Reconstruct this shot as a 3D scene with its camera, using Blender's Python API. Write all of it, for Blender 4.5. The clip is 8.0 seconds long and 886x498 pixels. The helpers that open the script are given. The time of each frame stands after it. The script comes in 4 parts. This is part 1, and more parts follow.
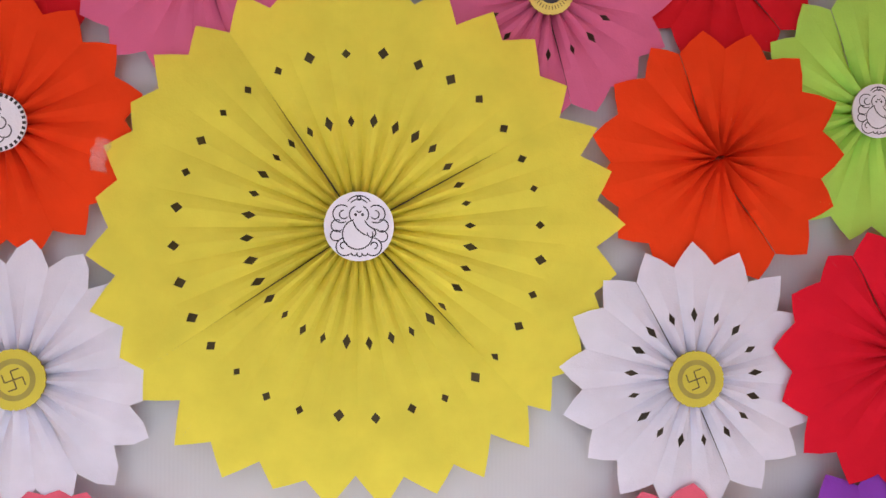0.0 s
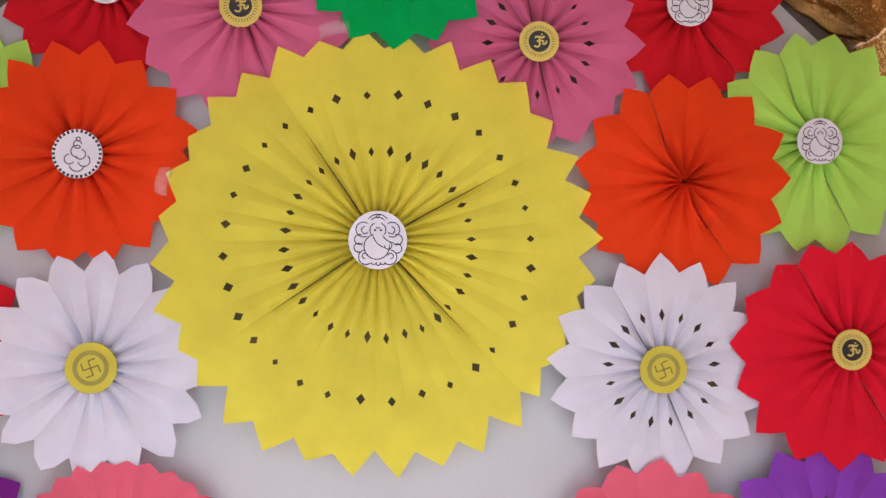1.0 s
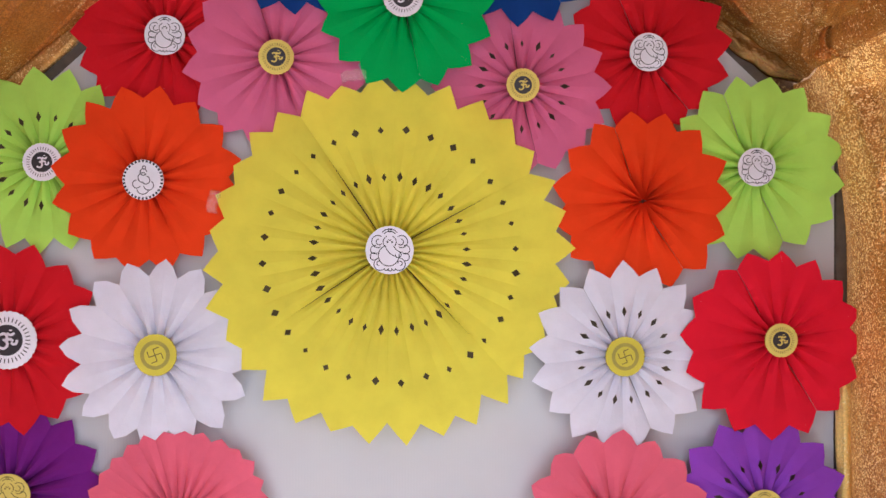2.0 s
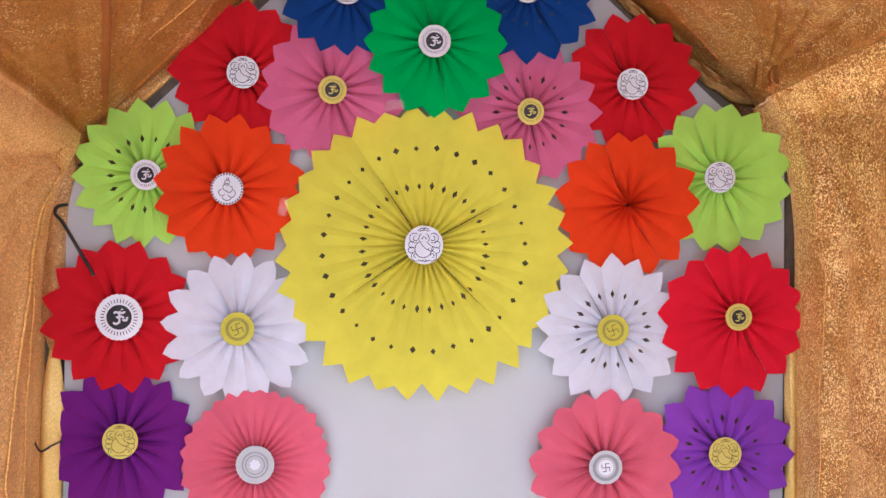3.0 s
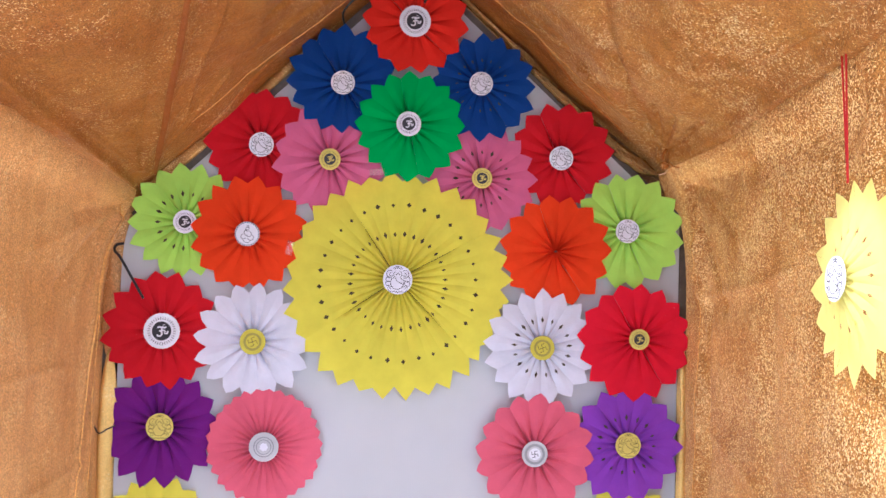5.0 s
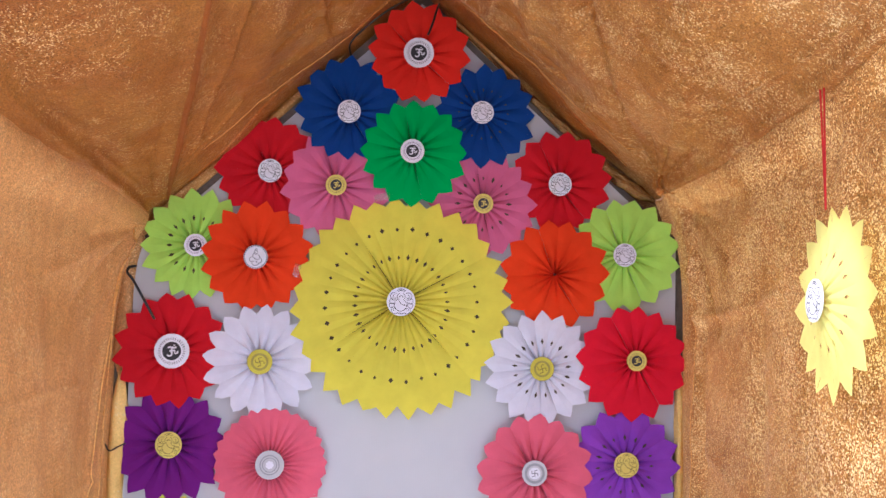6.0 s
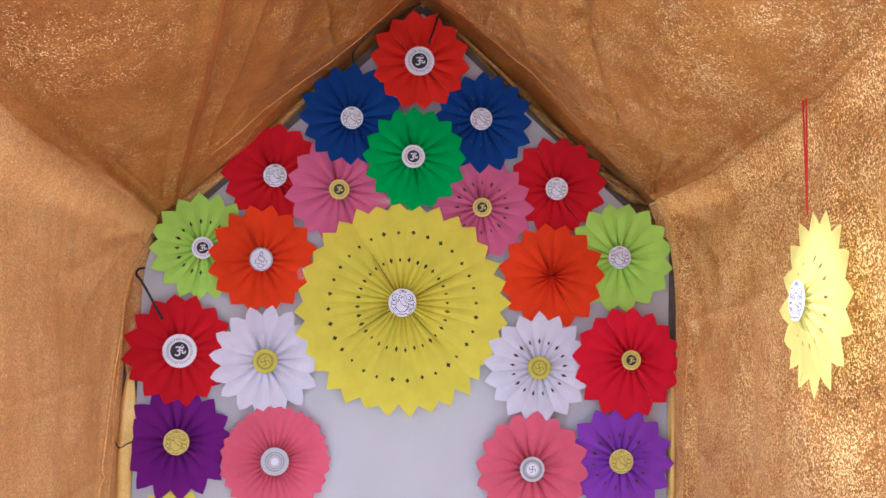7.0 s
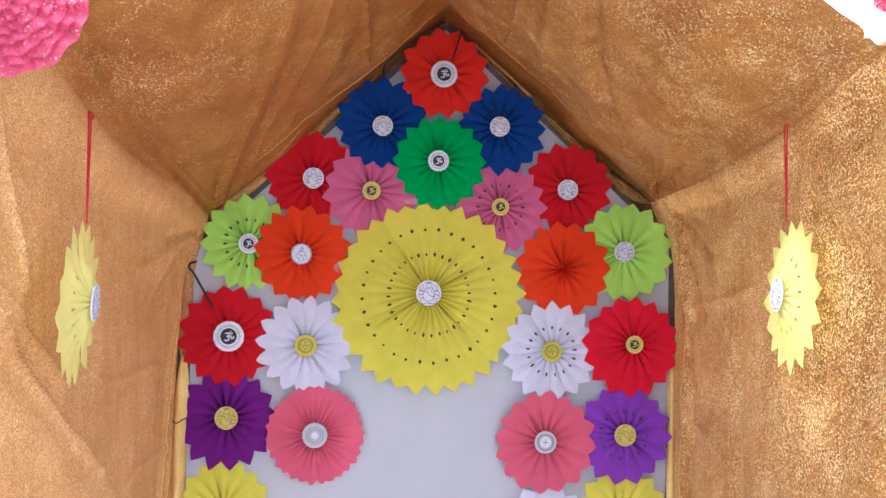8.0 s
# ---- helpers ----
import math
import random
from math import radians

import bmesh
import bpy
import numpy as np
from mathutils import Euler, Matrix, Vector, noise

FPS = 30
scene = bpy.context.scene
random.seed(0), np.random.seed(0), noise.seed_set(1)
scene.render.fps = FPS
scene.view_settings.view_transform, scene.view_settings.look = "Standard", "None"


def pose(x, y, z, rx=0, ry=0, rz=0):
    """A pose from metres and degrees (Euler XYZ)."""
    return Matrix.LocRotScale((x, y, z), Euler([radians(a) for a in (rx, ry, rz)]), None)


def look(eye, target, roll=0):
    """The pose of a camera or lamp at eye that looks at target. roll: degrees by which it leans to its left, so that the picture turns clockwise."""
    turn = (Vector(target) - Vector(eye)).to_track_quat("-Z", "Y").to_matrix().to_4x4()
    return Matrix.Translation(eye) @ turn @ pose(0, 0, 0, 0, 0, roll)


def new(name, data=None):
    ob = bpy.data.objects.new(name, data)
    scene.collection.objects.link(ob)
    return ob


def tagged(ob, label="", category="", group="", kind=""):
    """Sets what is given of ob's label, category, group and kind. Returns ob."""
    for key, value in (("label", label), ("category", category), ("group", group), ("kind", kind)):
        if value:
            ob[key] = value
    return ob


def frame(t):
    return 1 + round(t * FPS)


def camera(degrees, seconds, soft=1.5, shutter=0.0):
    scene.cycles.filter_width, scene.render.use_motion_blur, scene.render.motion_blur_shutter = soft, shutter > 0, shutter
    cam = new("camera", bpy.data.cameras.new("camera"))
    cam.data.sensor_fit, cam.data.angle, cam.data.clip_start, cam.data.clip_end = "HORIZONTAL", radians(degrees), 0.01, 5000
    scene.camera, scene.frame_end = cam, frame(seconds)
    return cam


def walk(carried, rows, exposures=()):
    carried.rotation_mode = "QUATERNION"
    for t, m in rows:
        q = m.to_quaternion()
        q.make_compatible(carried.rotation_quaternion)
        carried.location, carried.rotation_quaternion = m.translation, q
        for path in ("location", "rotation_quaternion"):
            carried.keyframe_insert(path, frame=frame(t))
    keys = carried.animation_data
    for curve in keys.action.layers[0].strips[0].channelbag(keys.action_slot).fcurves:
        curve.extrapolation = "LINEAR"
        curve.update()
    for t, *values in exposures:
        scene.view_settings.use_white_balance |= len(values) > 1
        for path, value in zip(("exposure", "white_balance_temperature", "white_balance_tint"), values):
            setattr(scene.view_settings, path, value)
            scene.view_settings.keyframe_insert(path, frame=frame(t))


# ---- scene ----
cam = camera(60.0, 8.0)
PATH = [
    (0, (0.03, -0.89, 1.477), (0.178, 1.104, 1.478), 0.2),
    (0.5, (0.044, -0.973, 1.471), (0.157, 1.023, 1.498), 0.2),
    (1, (0.025, -1.057, 1.478), (0.145, 0.939, 1.503), 0.2),
    (1.5, (0.024, -1.161, 1.492), (0.137, 0.835, 1.505), 0.2),
    (1.7, (0.026, -1.208, 1.497), (0.139, 0.789, 1.505), 0.2),
    (2.8, (-0.046, -1.522, 1.508), (0.076, 0.474, 1.505), 0.1),
    (3, (-0.049, -1.593, 1.509), (0.061, 0.404, 1.491), 0.1),
    (3.5, (-0.067, -1.723, 1.511), (0.059, 0.273, 1.476), 0.2),
    (4, (-0.054, -1.826, 1.506), (0.083, 0.169, 1.472), 0.3),
    (4.5, (-0.019, -1.949, 1.52), (0.125, 0.046, 1.508), 0.7),
    (5, (-0.008, -2.074, 1.565), (0.115, -0.078, 1.587), 1.2),
    (5.2, (0.001, -2.1, 1.56), (0.114, -0.103, 1.597), 1.22),
    (6.3, (-0.006, -2.152, 1.565), (0.1, -0.157, 1.654), 1.34),
    (6.5, (-0.01, -2.168, 1.567), (0.101, -0.173, 1.655), 1.3),
    (7, (-0.013, -2.2, 1.561), (0.1, -0.205, 1.65), 1.3),
    (7.5, (-0.044, -2.267, 1.566), (0.067, -0.272, 1.653), 1.3),
    (8, (-0.104, -2.433, 1.58), (0.015, -0.437, 1.632), 1.3),
]
walk(cam, [(t, look(eye, target, roll)) for t, eye, target, roll in PATH], exposures=[(0.0, 2.64, 5900, 10.5), (1.7, 2.66, 5880, 10.5), (3.5, 2.81, 5550, 11.5), (5.0, 2.78, 5450, 12.5), (6.5, 2.56, 5450, 14.5), (7.3, 2.56, 5430, 14.5), (8.0, 2.58, 5250, 11.5)])

# ---- light ----
world = bpy.data.worlds.new("overcast_sky")
scene.world = world
world.use_nodes = True
wn = world.node_tree.nodes
sky = wn.new("ShaderNodeTexSky")
sky.sky_type = "NISHITA"
sky.sun_disc = False
sky.sun_elevation = radians(76)
sky.sun_rotation = radians(172)
sky.air_density = 0.7
sky.dust_density = 5.0
sky.ozone_density = 0.5
haze = wn.new("ShaderNodeHueSaturation")
haze.inputs["Saturation"].default_value = 0.35
world.node_tree.links.new(sky.outputs[0], haze.inputs["Color"])
world.node_tree.links.new(haze.outputs[0], wn["Background"].inputs[0])
wn["Background"].inputs[1].default_value = 0.15

sun = new("sun", bpy.data.lights.new("sun", "SUN"))
sun.data.energy = 0.10
sun.data.angle = radians(30)
sun.data.color = (1.0, 0.98, 0.97)
sun.matrix_world = look((0.14, -0.99, 5.46), (0, 0, 1.45))

# small bulb under the ridge, its beam on the hanging fan
bulb = new("spot_bulb", bpy.data.lights.new("spot_bulb", "SPOT"))
bulb.data.energy = 12
bulb.data.spot_size = radians(16.5)
bulb.data.spot_blend = 0.4
bulb.data.shadow_soft_size = 0.03
bulb.data.color = (1.0, 0.96, 0.85)
bulb.matrix_world = look((-0.14, -0.86, 2.22), (0.645, -1.04, 1.50))


# ---- materials ----
def material(name):
    m = bpy.data.materials.new(name)
    m.use_nodes = True
    t = m.node_tree
    return m, t.nodes, t.links, t.nodes["Principled BSDF"]


def texco(n, l, scale=(1, 1, 1), what="Object"):
    c = n.new("ShaderNodeTexCoord")
    mp = n.new("ShaderNodeMapping")
    mp.inputs["Scale"].default_value = scale
    l.new(c.outputs[what], mp.inputs[0])
    return mp.outputs[0]


def noise_tex(n, l, vec, scale, detail=3.0, rough=0.55):
    x = n.new("ShaderNodeTexNoise")
    x.inputs["Scale"].default_value = scale
    x.inputs["Detail"].default_value = detail
    x.inputs["Roughness"].default_value = rough
    l.new(vec, x.inputs["Vector"])
    return x


def ramp(n, l, fac, stops):
    r = n.new("ShaderNodeValToRGB")
    els = r.color_ramp.elements
    while len(els) < len(stops):
        els.new(0.5)
    for e, (p, c) in zip(els, stops):
        e.position, e.color = p, (*c, 1.0)
    l.new(fac, r.inputs[0])
    return r


def shade(c, k):
    return tuple(min(1.0, v * k) for v in c)


def paper(name, col, translucency=0.22):
    """Thin coloured craft paper: matte, faint fibres and mottling, a little light through it."""
    m, n, l, p = material(name)
    v = texco(n, l)
    big = noise_tex(n, l, v, 14, 4)
    info = n.new("ShaderNodeObjectInfo")
    r = ramp(n, l, big.outputs["Fac"], [(0.25, shade(col, 0.90)), (0.75, shade(col, 1.06))])
    hsv = n.new("ShaderNodeHueSaturation")
    mr = n.new("ShaderNodeMapRange")
    mr.inputs["To Min"].default_value = 0.96
    mr.inputs["To Max"].default_value = 1.04
    l.new(info.outputs["Random"], mr.inputs["Value"])
    l.new(mr.outputs[0], hsv.inputs["Value"])
    l.new(r.outputs[0], hsv.inputs["Color"])
    l.new(hsv.outputs[0], p.inputs["Base Color"])
    p.inputs["Roughness"].default_value = 0.82
    p.inputs["Specular IOR Level"].default_value = 0.10
    fine = noise_tex(n, l, v, 420, 2)
    wav = noise_tex(n, l, v, 38, 2)
    add = n.new("ShaderNodeMath")
    add.operation = "MULTIPLY_ADD"
    l.new(wav.outputs["Fac"], add.inputs[0])
    add.inputs[1].default_value = 3.0
    l.new(fine.outputs["Fac"], add.inputs[2])
    b = n.new("ShaderNodeBump")
    b.inputs["Strength"].default_value = 0.22
    b.inputs["Distance"].default_value = 0.002
    l.new(add.outputs[0], b.inputs["Height"])
    l.new(b.outputs[0], p.inputs["Normal"])
    tr = n.new("ShaderNodeBsdfTranslucent")
    l.new(hsv.outputs[0], tr.inputs["Color"])
    mix = n.new("ShaderNodeMixShader")
    mix.inputs[0].default_value = translucency
    l.new(p.outputs[0], mix.inputs[1])
    l.new(tr.outputs[0], mix.inputs[2])
    l.new(mix.outputs[0], n["Material Output"].inputs["Surface"])
    return m


def plain(name, col, rough=0.6, metal=0.0, bump=0.1, scale=60.0, vary=0.1):
    m, n, l, p = material(name)
    v = texco(n, l)
    t = noise_tex(n, l, v, scale, 4)
    r = ramp(n, l, t.outputs["Fac"], [(0.3, shade(col, 1 - vary)), (0.7, shade(col, 1 + vary))])
    l.new(r.outputs[0], p.inputs["Base Color"])
    p.inputs["Roughness"].default_value = rough
    p.inputs["Metallic"].default_value = metal
    b = n.new("ShaderNodeBump")
    b.inputs["Strength"].default_value = bump
    b.inputs["Distance"].default_value = 0.002
    l.new(t.outputs["Fac"], b.inputs["Height"])
    l.new(b.outputs[0], p.inputs["Normal"])
    return m


def gold_tissue(name, low, high, glint, sheer=0.4, metal=0.2, rough=0.52, foil=0.1, speck=0.3):
    """Gold tissue cloth: woven ground printed with tiny foil flakes; glint is their sparkle put into colour, foil their
    share, speck the unevenness of the weave.
    """
    m, n, l, p = material(name)
    v = texco(n, l)
    big = noise_tex(n, l, v, 3.2, 5, 0.6)
    mid = noise_tex(n, l, texco(n, l, (1.0, 1.0, 0.12)), 26, 4, 0.6)
    mixn = n.new("ShaderNodeMath")
    mixn.operation = "MULTIPLY_ADD"
    l.new(mid.outputs["Fac"], mixn.inputs[0])
    mixn.inputs[1].default_value = 0.55
    l.new(big.outputs["Fac"], mixn.inputs[2])
    ground = ramp(n, l, mixn.outputs[0], [(0.45, low), (1.05, high)])
    # small ragged foil flakes; their sparkle is painted in by the bright glint colour
    warp = noise_tex(n, l, v, 420, 2, 0.6)
    vmix = n.new("ShaderNodeMixRGB")
    vmix.inputs[0].default_value = 0.004
    l.new(v, vmix.inputs[1])
    l.new(warp.outputs["Color"], vmix.inputs[2])
    cells = n.new("ShaderNodeTexVoronoi")
    cells.inputs["Scale"].default_value = 440
    l.new(vmix.outputs[0], cells.inputs["Vector"])
    split = n.new("ShaderNodeSeparateColor")
    l.new(cells.outputs["Color"], split.inputs[0])
    # the flakes are dense in some patches and sparse in others
    patch = noise_tex(n, l, v, 9.0, 6, 0.72)
    s1 = n.new("ShaderNodeMath")
    s1.operation = "MULTIPLY_ADD"
    l.new(patch.outputs["Fac"], s1.inputs[0])
    s1.inputs[1].default_value = 1.1
    l.new(split.outputs[0], s1.inputs[2])
    fleck = ramp(n, l, s1.outputs[0], [(0.775 - 0.5 * foil, (0, 0, 0)), (0.825 - 0.5 * foil, (1, 1, 1))])
    half = n.new("ShaderNodeMath")
    half.operation = "MULTIPLY"
    half.inputs[1].default_value = 0.5
    l.new(s1.outputs[0], half.inputs[0])
    l.new(half.outputs[0], fleck.inputs[0])
    # uneven weave: thread crossings lighter and darker than their neighbours
    weave = noise_tex(n, l, v, 520, 1, 0.5)
    wsum = n.new("ShaderNodeMath")
    wsum.operation = "MULTIPLY_ADD"
    l.new(split.outputs[1], wsum.inputs[0])
    wsum.inputs[1].default_value = 0.5
    l.new(weave.outputs["Fac"], wsum.inputs[2])
    wr = n.new("ShaderNodeMapRange")
    wr.inputs["From Min"].default_value = 0.35
    wr.inputs["From Max"].default_value = 1.15
    wr.inputs["To Min"].default_value = 1 - speck
    wr.inputs["To Max"].default_value = 1 + speck
    l.new(wsum.outputs[0], wr.inputs["Value"])
    worn = n.new("ShaderNodeHueSaturation")
    l.new(wr.outputs[0], worn.inputs["Value"])
    l.new(ground.outputs[0], worn.inputs["Color"])
    col = n.new("ShaderNodeMixRGB")
    l.new(fleck.outputs[0], col.inputs[0])
    l.new(worn.outputs[0], col.inputs[1])
    col.inputs[2].default_value = (*glint, 1)
    l.new(col.outputs[0], p.inputs["Base Color"])
    met = n.new("ShaderNodeMapRange")
    met.inputs["To Min"].default_value = metal
    met.inputs["To Max"].default_value = 0.12
    l.new(fleck.outputs[0], met.inputs["Value"])
    l.new(met.outputs[0], p.inputs["Metallic"])
    rg = n.new("ShaderNodeMapRange")
    rg.inputs["To Min"].default_value = rough
    rg.inputs["To Max"].default_value = 0.25
    l.new(fleck.outputs[0], rg.inputs["Value"])
    l.new(rg.outputs[0], p.inputs["Roughness"])
    b = n.new("ShaderNodeBump")
    b.inputs["Strength"].default_value = 0.45
    b.inputs["Distance"].default_value = 0.004
    l.new(wsum.outputs[0], b.inputs["Height"])
    l.new(b.outputs[0], p.inputs["Normal"])
    tr = n.new("ShaderNodeBsdfTranslucent")
    tint = n.new("ShaderNodeMixRGB")
    tint.blend_type = "MULTIPLY"
    tint.inputs[0].default_value = 1.0
    tint.inputs[2].default_value = (1.0, 0.80, 0.62, 1)
    l.new(col.outputs[0], tint.inputs[1])
    l.new(tint.outputs[0], tr.inputs["Color"])
    mix = n.new("ShaderNodeMixShader")
    mix.inputs[0].default_value = sheer
    l.new(p.outputs[0], mix.inputs[1])
    l.new(tr.outputs[0], mix.inputs[2])
    l.new(mix.outputs[0], n["Material Output"].inputs["Surface"])
    return m


YELLOW = paper("paper_yellow", (0.82, 0.74, 0.085), 0.30)
LEMON = paper("paper_lemon", (0.85, 0.83, 0.27), 0.42)
ORANGE = paper("paper_orange", (0.84, 0.056, 0.008), 0.28)
RED = paper("paper_red", (0.60, 0.010, 0.019))
CRIMSON = paper("paper_crimson", (0.68, 0.010, 0.030))
SCARLET = paper("paper_scarlet", (0.75, 0.025, 0.012))
PINK = paper("paper_pink", (0.66, 0.145, 0.290))
CORAL = paper("paper_coral", (0.70, 0.125, 0.195))
LIME = paper("paper_lime", (0.45, 0.76, 0.12))
GREEN = paper("paper_green", (0.010, 0.40, 0.085))
BLUE = paper("paper_blue", (0.010, 0.052, 0.245))
PURPLE = paper("paper_purple", (0.16, 0.014, 0.20))
VIOLET = paper("paper_violet", (0.25, 0.055, 0.46))
WHITE = paper("paper_white", (0.71, 0.71, 0.82))
CARD_WHITE = paper("card_white", (0.70, 0.69, 0.76), 0.02)
CARD_YELLOW = paper("card_yellow", (0.62, 0.50, 0.13), 0.02)
CARD_LIME = paper("card_lime", (0.52, 0.46, 0.06), 0.02)
CARD_GREY = paper("card_grey", (0.46, 0.45, 0.48), 0.02)
# dark brown that stands for the shade inside the fans' holes
HOLE_SHADE = plain("hole_shade_brown", (0.085, 0.065, 0.040), 0.9, 0, 0.1, 60, 0.15)
INK = plain("ink_black", (0.012, 0.011, 0.018), 0.5)
INK_GREY = plain("ink_grey", (0.085, 0.08, 0.10), 0.55)
RING_OLIVE = plain("ring_olive", (0.27, 0.235, 0.035), 0.55)
RING_GREY = plain("ring_grey", (0.24, 0.235, 0.26), 0.55)
INK_OLIVE = plain("ink_olive", (0.10, 0.08, 0.012), 0.55)
# one cloth in four copies; each side's light or shade is in its colours
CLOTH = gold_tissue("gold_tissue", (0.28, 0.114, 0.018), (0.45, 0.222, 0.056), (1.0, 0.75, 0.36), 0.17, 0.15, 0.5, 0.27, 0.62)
LEFT_CLOTH = gold_tissue("gold_tissue_pale_lit", (0.44, 0.200, 0.052), (0.65, 0.365, 0.140), (0.95, 0.68, 0.34), 0.12, 0.15, 0.55, 0.06, 0.52)
ROOF_CLOTH = gold_tissue("gold_tissue_shaded", (0.26, 0.084, 0.011), (0.48, 0.235, 0.052), (1.0, 0.76, 0.38), 0.04, 0.2, 0.5, 0.13, 0.50)
LEFT_ROOF_CLOTH = gold_tissue("gold_tissue_shaded_left", (0.25, 0.068, 0.008), (0.44, 0.195, 0.038), (0.95, 0.66, 0.30), 0.03, 0.2, 0.52, 0.06, 0.50)
# dark red-brown that stands in for shade inside the roof's fold
TUCK_SHADE = gold_tissue("gold_tissue_fold_shade", (0.24, 0.062, 0.008), (0.38, 0.120, 0.018), (0.6, 0.25, 0.06), 0.0, 0.1, 0.6, -0.2, 0.15)
GABLE_HEM = gold_tissue("bronze_hem", (0.24, 0.10, 0.022), (0.58, 0.32, 0.09), (0.95, 0.66, 0.28), 0.0, 0.65, 0.30, 0.15, 0.2)
FOIL_HEM = gold_tissue("dark_gold_foil", (0.12, 0.052, 0.014), (0.42, 0.25, 0.085), (1.0, 0.80, 0.45), 0.0, 0.9, 0.20, -0.05, 0.15)
HEM = gold_tissue("gold_hem", (0.60, 0.36, 0.07), (0.90, 0.64, 0.22), (1.0, 0.84, 0.46), 0.0, 0.4, 0.32, 0.1, 0.2)
# shade of the gable edge put into a red-brown; the eave knots share it
BAND = gold_tissue("gold_tissue_gable_shade", (0.28, 0.070, 0.008), (0.50, 0.190, 0.032), (0.95, 0.62, 0.26), 0.03, 0.2, 0.5, 0.07, 0.50)
DARK_CLOTH = gold_tissue("brown_cloth", (0.10, 0.040, 0.012), (0.20, 0.095, 0.03), (0.45, 0.28, 0.10), 0.0)
TIMBER = plain("dark_frame", (0.085, 0.068, 0.055), 0.5, 0.1, 0.3, 40, 0.3)
WIRE = plain("black_wire", (0.012, 0.012, 0.014), 0.35)
THREAD = plain("red_thread", (0.55, 0.012, 0.015), 0.7, 0, 0.6, 700, 0.3)
SEAM = plain("gold_thread", (0.70, 0.36, 0.10), 0.4, 0.3, 0.3, 300, 0.5)
TULLE = gold_tissue("pink_net", (0.56, 0.030, 0.095), (0.74, 0.11, 0.20), (0.98, 0.62, 0.66), 0.45, 0.05, 0.4, 0.06, 0.25)


def board_material():
    m, n, l, p = material("corrugated_board")
    v = texco(n, l)
    big = noise_tex(n, l, v, 2.2, 5)
    col = ramp(n, l, big.outputs["Fac"], [(0.3, (0.41, 0.41, 0.43)), (0.7, (0.465, 0.465, 0.485))])
    l.new(col.outputs[0], p.inputs["Base Color"])
    p.inputs["Roughness"].default_value = 0.42
    wv = n.new("ShaderNodeTexWave")
    wv.bands_direction = "X"
    wv.inputs["Scale"].default_value = 62
    wv.inputs["Distortion"].default_value = 0.3
    l.new(v, wv.inputs["Vector"])
    b = n.new("ShaderNodeBump")
    b.inputs["Strength"].default_value = 0.06
    b.inputs["Distance"].default_value = 0.001
    l.new(wv.outputs["Fac"], b.inputs["Height"])
    l.new(b.outputs[0], p.inputs["Normal"])
    return m


BOARD = board_material()


def ground_material():
    m, n, l, p = material("floor_screed")
    v = texco(n, l)
    a = noise_tex(n, l, v, 1.5, 6)
    col = ramp(n, l, a.outputs["Fac"], [(0.3, (0.32, 0.315, 0.31)), (0.7, (0.40, 0.395, 0.385))])
    l.new(col.outputs[0], p.inputs["Base Color"])
    p.inputs["Roughness"].default_value = 0.7
    return m


GROUND = ground_material()


# ---- mesh helpers ----
def to_object(name, bm, mat, parent=None, smooth=False, label=""):
    me = bpy.data.meshes.new(name)
    for f in bm.faces:
        f.smooth = smooth
    bm.to_mesh(me)
    bm.free()
    me.materials.append(mat)
    ob = new(name, me)
    if parent is not None:
        ob.parent = parent
    if label:
        tagged(ob, label)
    return ob


def part(name, bm, mat, parent, label="", smooth=False):
    return to_object(name, bm, mat, parent, smooth, label)


def ring_points(r, n, a0=0.0, a1=360.0, cx=0.0, cy=0.0):
    return [(cx + r * math.cos(radians(a0 + (a1 - a0) * i / n)), cy + r * math.sin(radians(a0 + (a1 - a0) * i / n))) for i in range(n + 1)]


def disc(bm, r, z0, z1, n=48, scallops=0, depth=0.0):
    """A thin round card with a straight or scalloped rim."""
    top, bot = [], []
    for i in range(n):
        a = 2 * math.pi * i / n
        rr = r * (1 - depth * (0.5 - 0.5 * abs(math.cos(scallops * a / 2)) * 2 if scallops else 0))
        top.append(bm.verts.new((rr * math.cos(a), rr * math.sin(a), z1)))
        bot.append(bm.verts.new((rr * math.cos(a), rr * math.sin(a), z0)))
    bm.faces.new(top)
    bm.faces.new(bot[::-1])
    for i in range(n):
        j = (i + 1) % n
        bm.faces.new((bot[i], bot[j], top[j], top[i]))


def annulus(bm, r0, r1, z, n=48):
    a = [bm.verts.new((r0 * math.cos(2 * math.pi * i / n), r0 * math.sin(2 * math.pi * i / n), z)) for i in range(n)]
    b = [bm.verts.new((r1 * math.cos(2 * math.pi * i / n), r1 * math.sin(2 * math.pi * i / n), z)) for i in range(n)]
    for i in range(n):
        j = (i + 1) % n
        bm.faces.new((a[i], b[i], b[j], a[j]))


def stroke(bm, pts, width, z):
    """A flat inked line along pts, with a slight taper at its ends."""
    left, right = [], []
    k = len(pts)
    for i, (x, y) in enumerate(pts):
        x0, y0 = pts[max(0, i - 1)]
        x1, y1 = pts[min(k - 1, i + 1)]
        d = math.hypot(x1 - x0, y1 - y0) or 1.0
        w = width * 0.5 * (0.65 if i in (0, k - 1) else 1.0)
        nx, ny = -(y1 - y0) / d * w, (x1 - x0) / d * w
        left.append(bm.verts.new((x + nx, y + ny, z)))
        right.append(bm.verts.new((x - nx, y - ny, z)))
    for i in range(k - 1):
        bm.faces.new((right[i], right[i + 1], left[i + 1], left[i]))


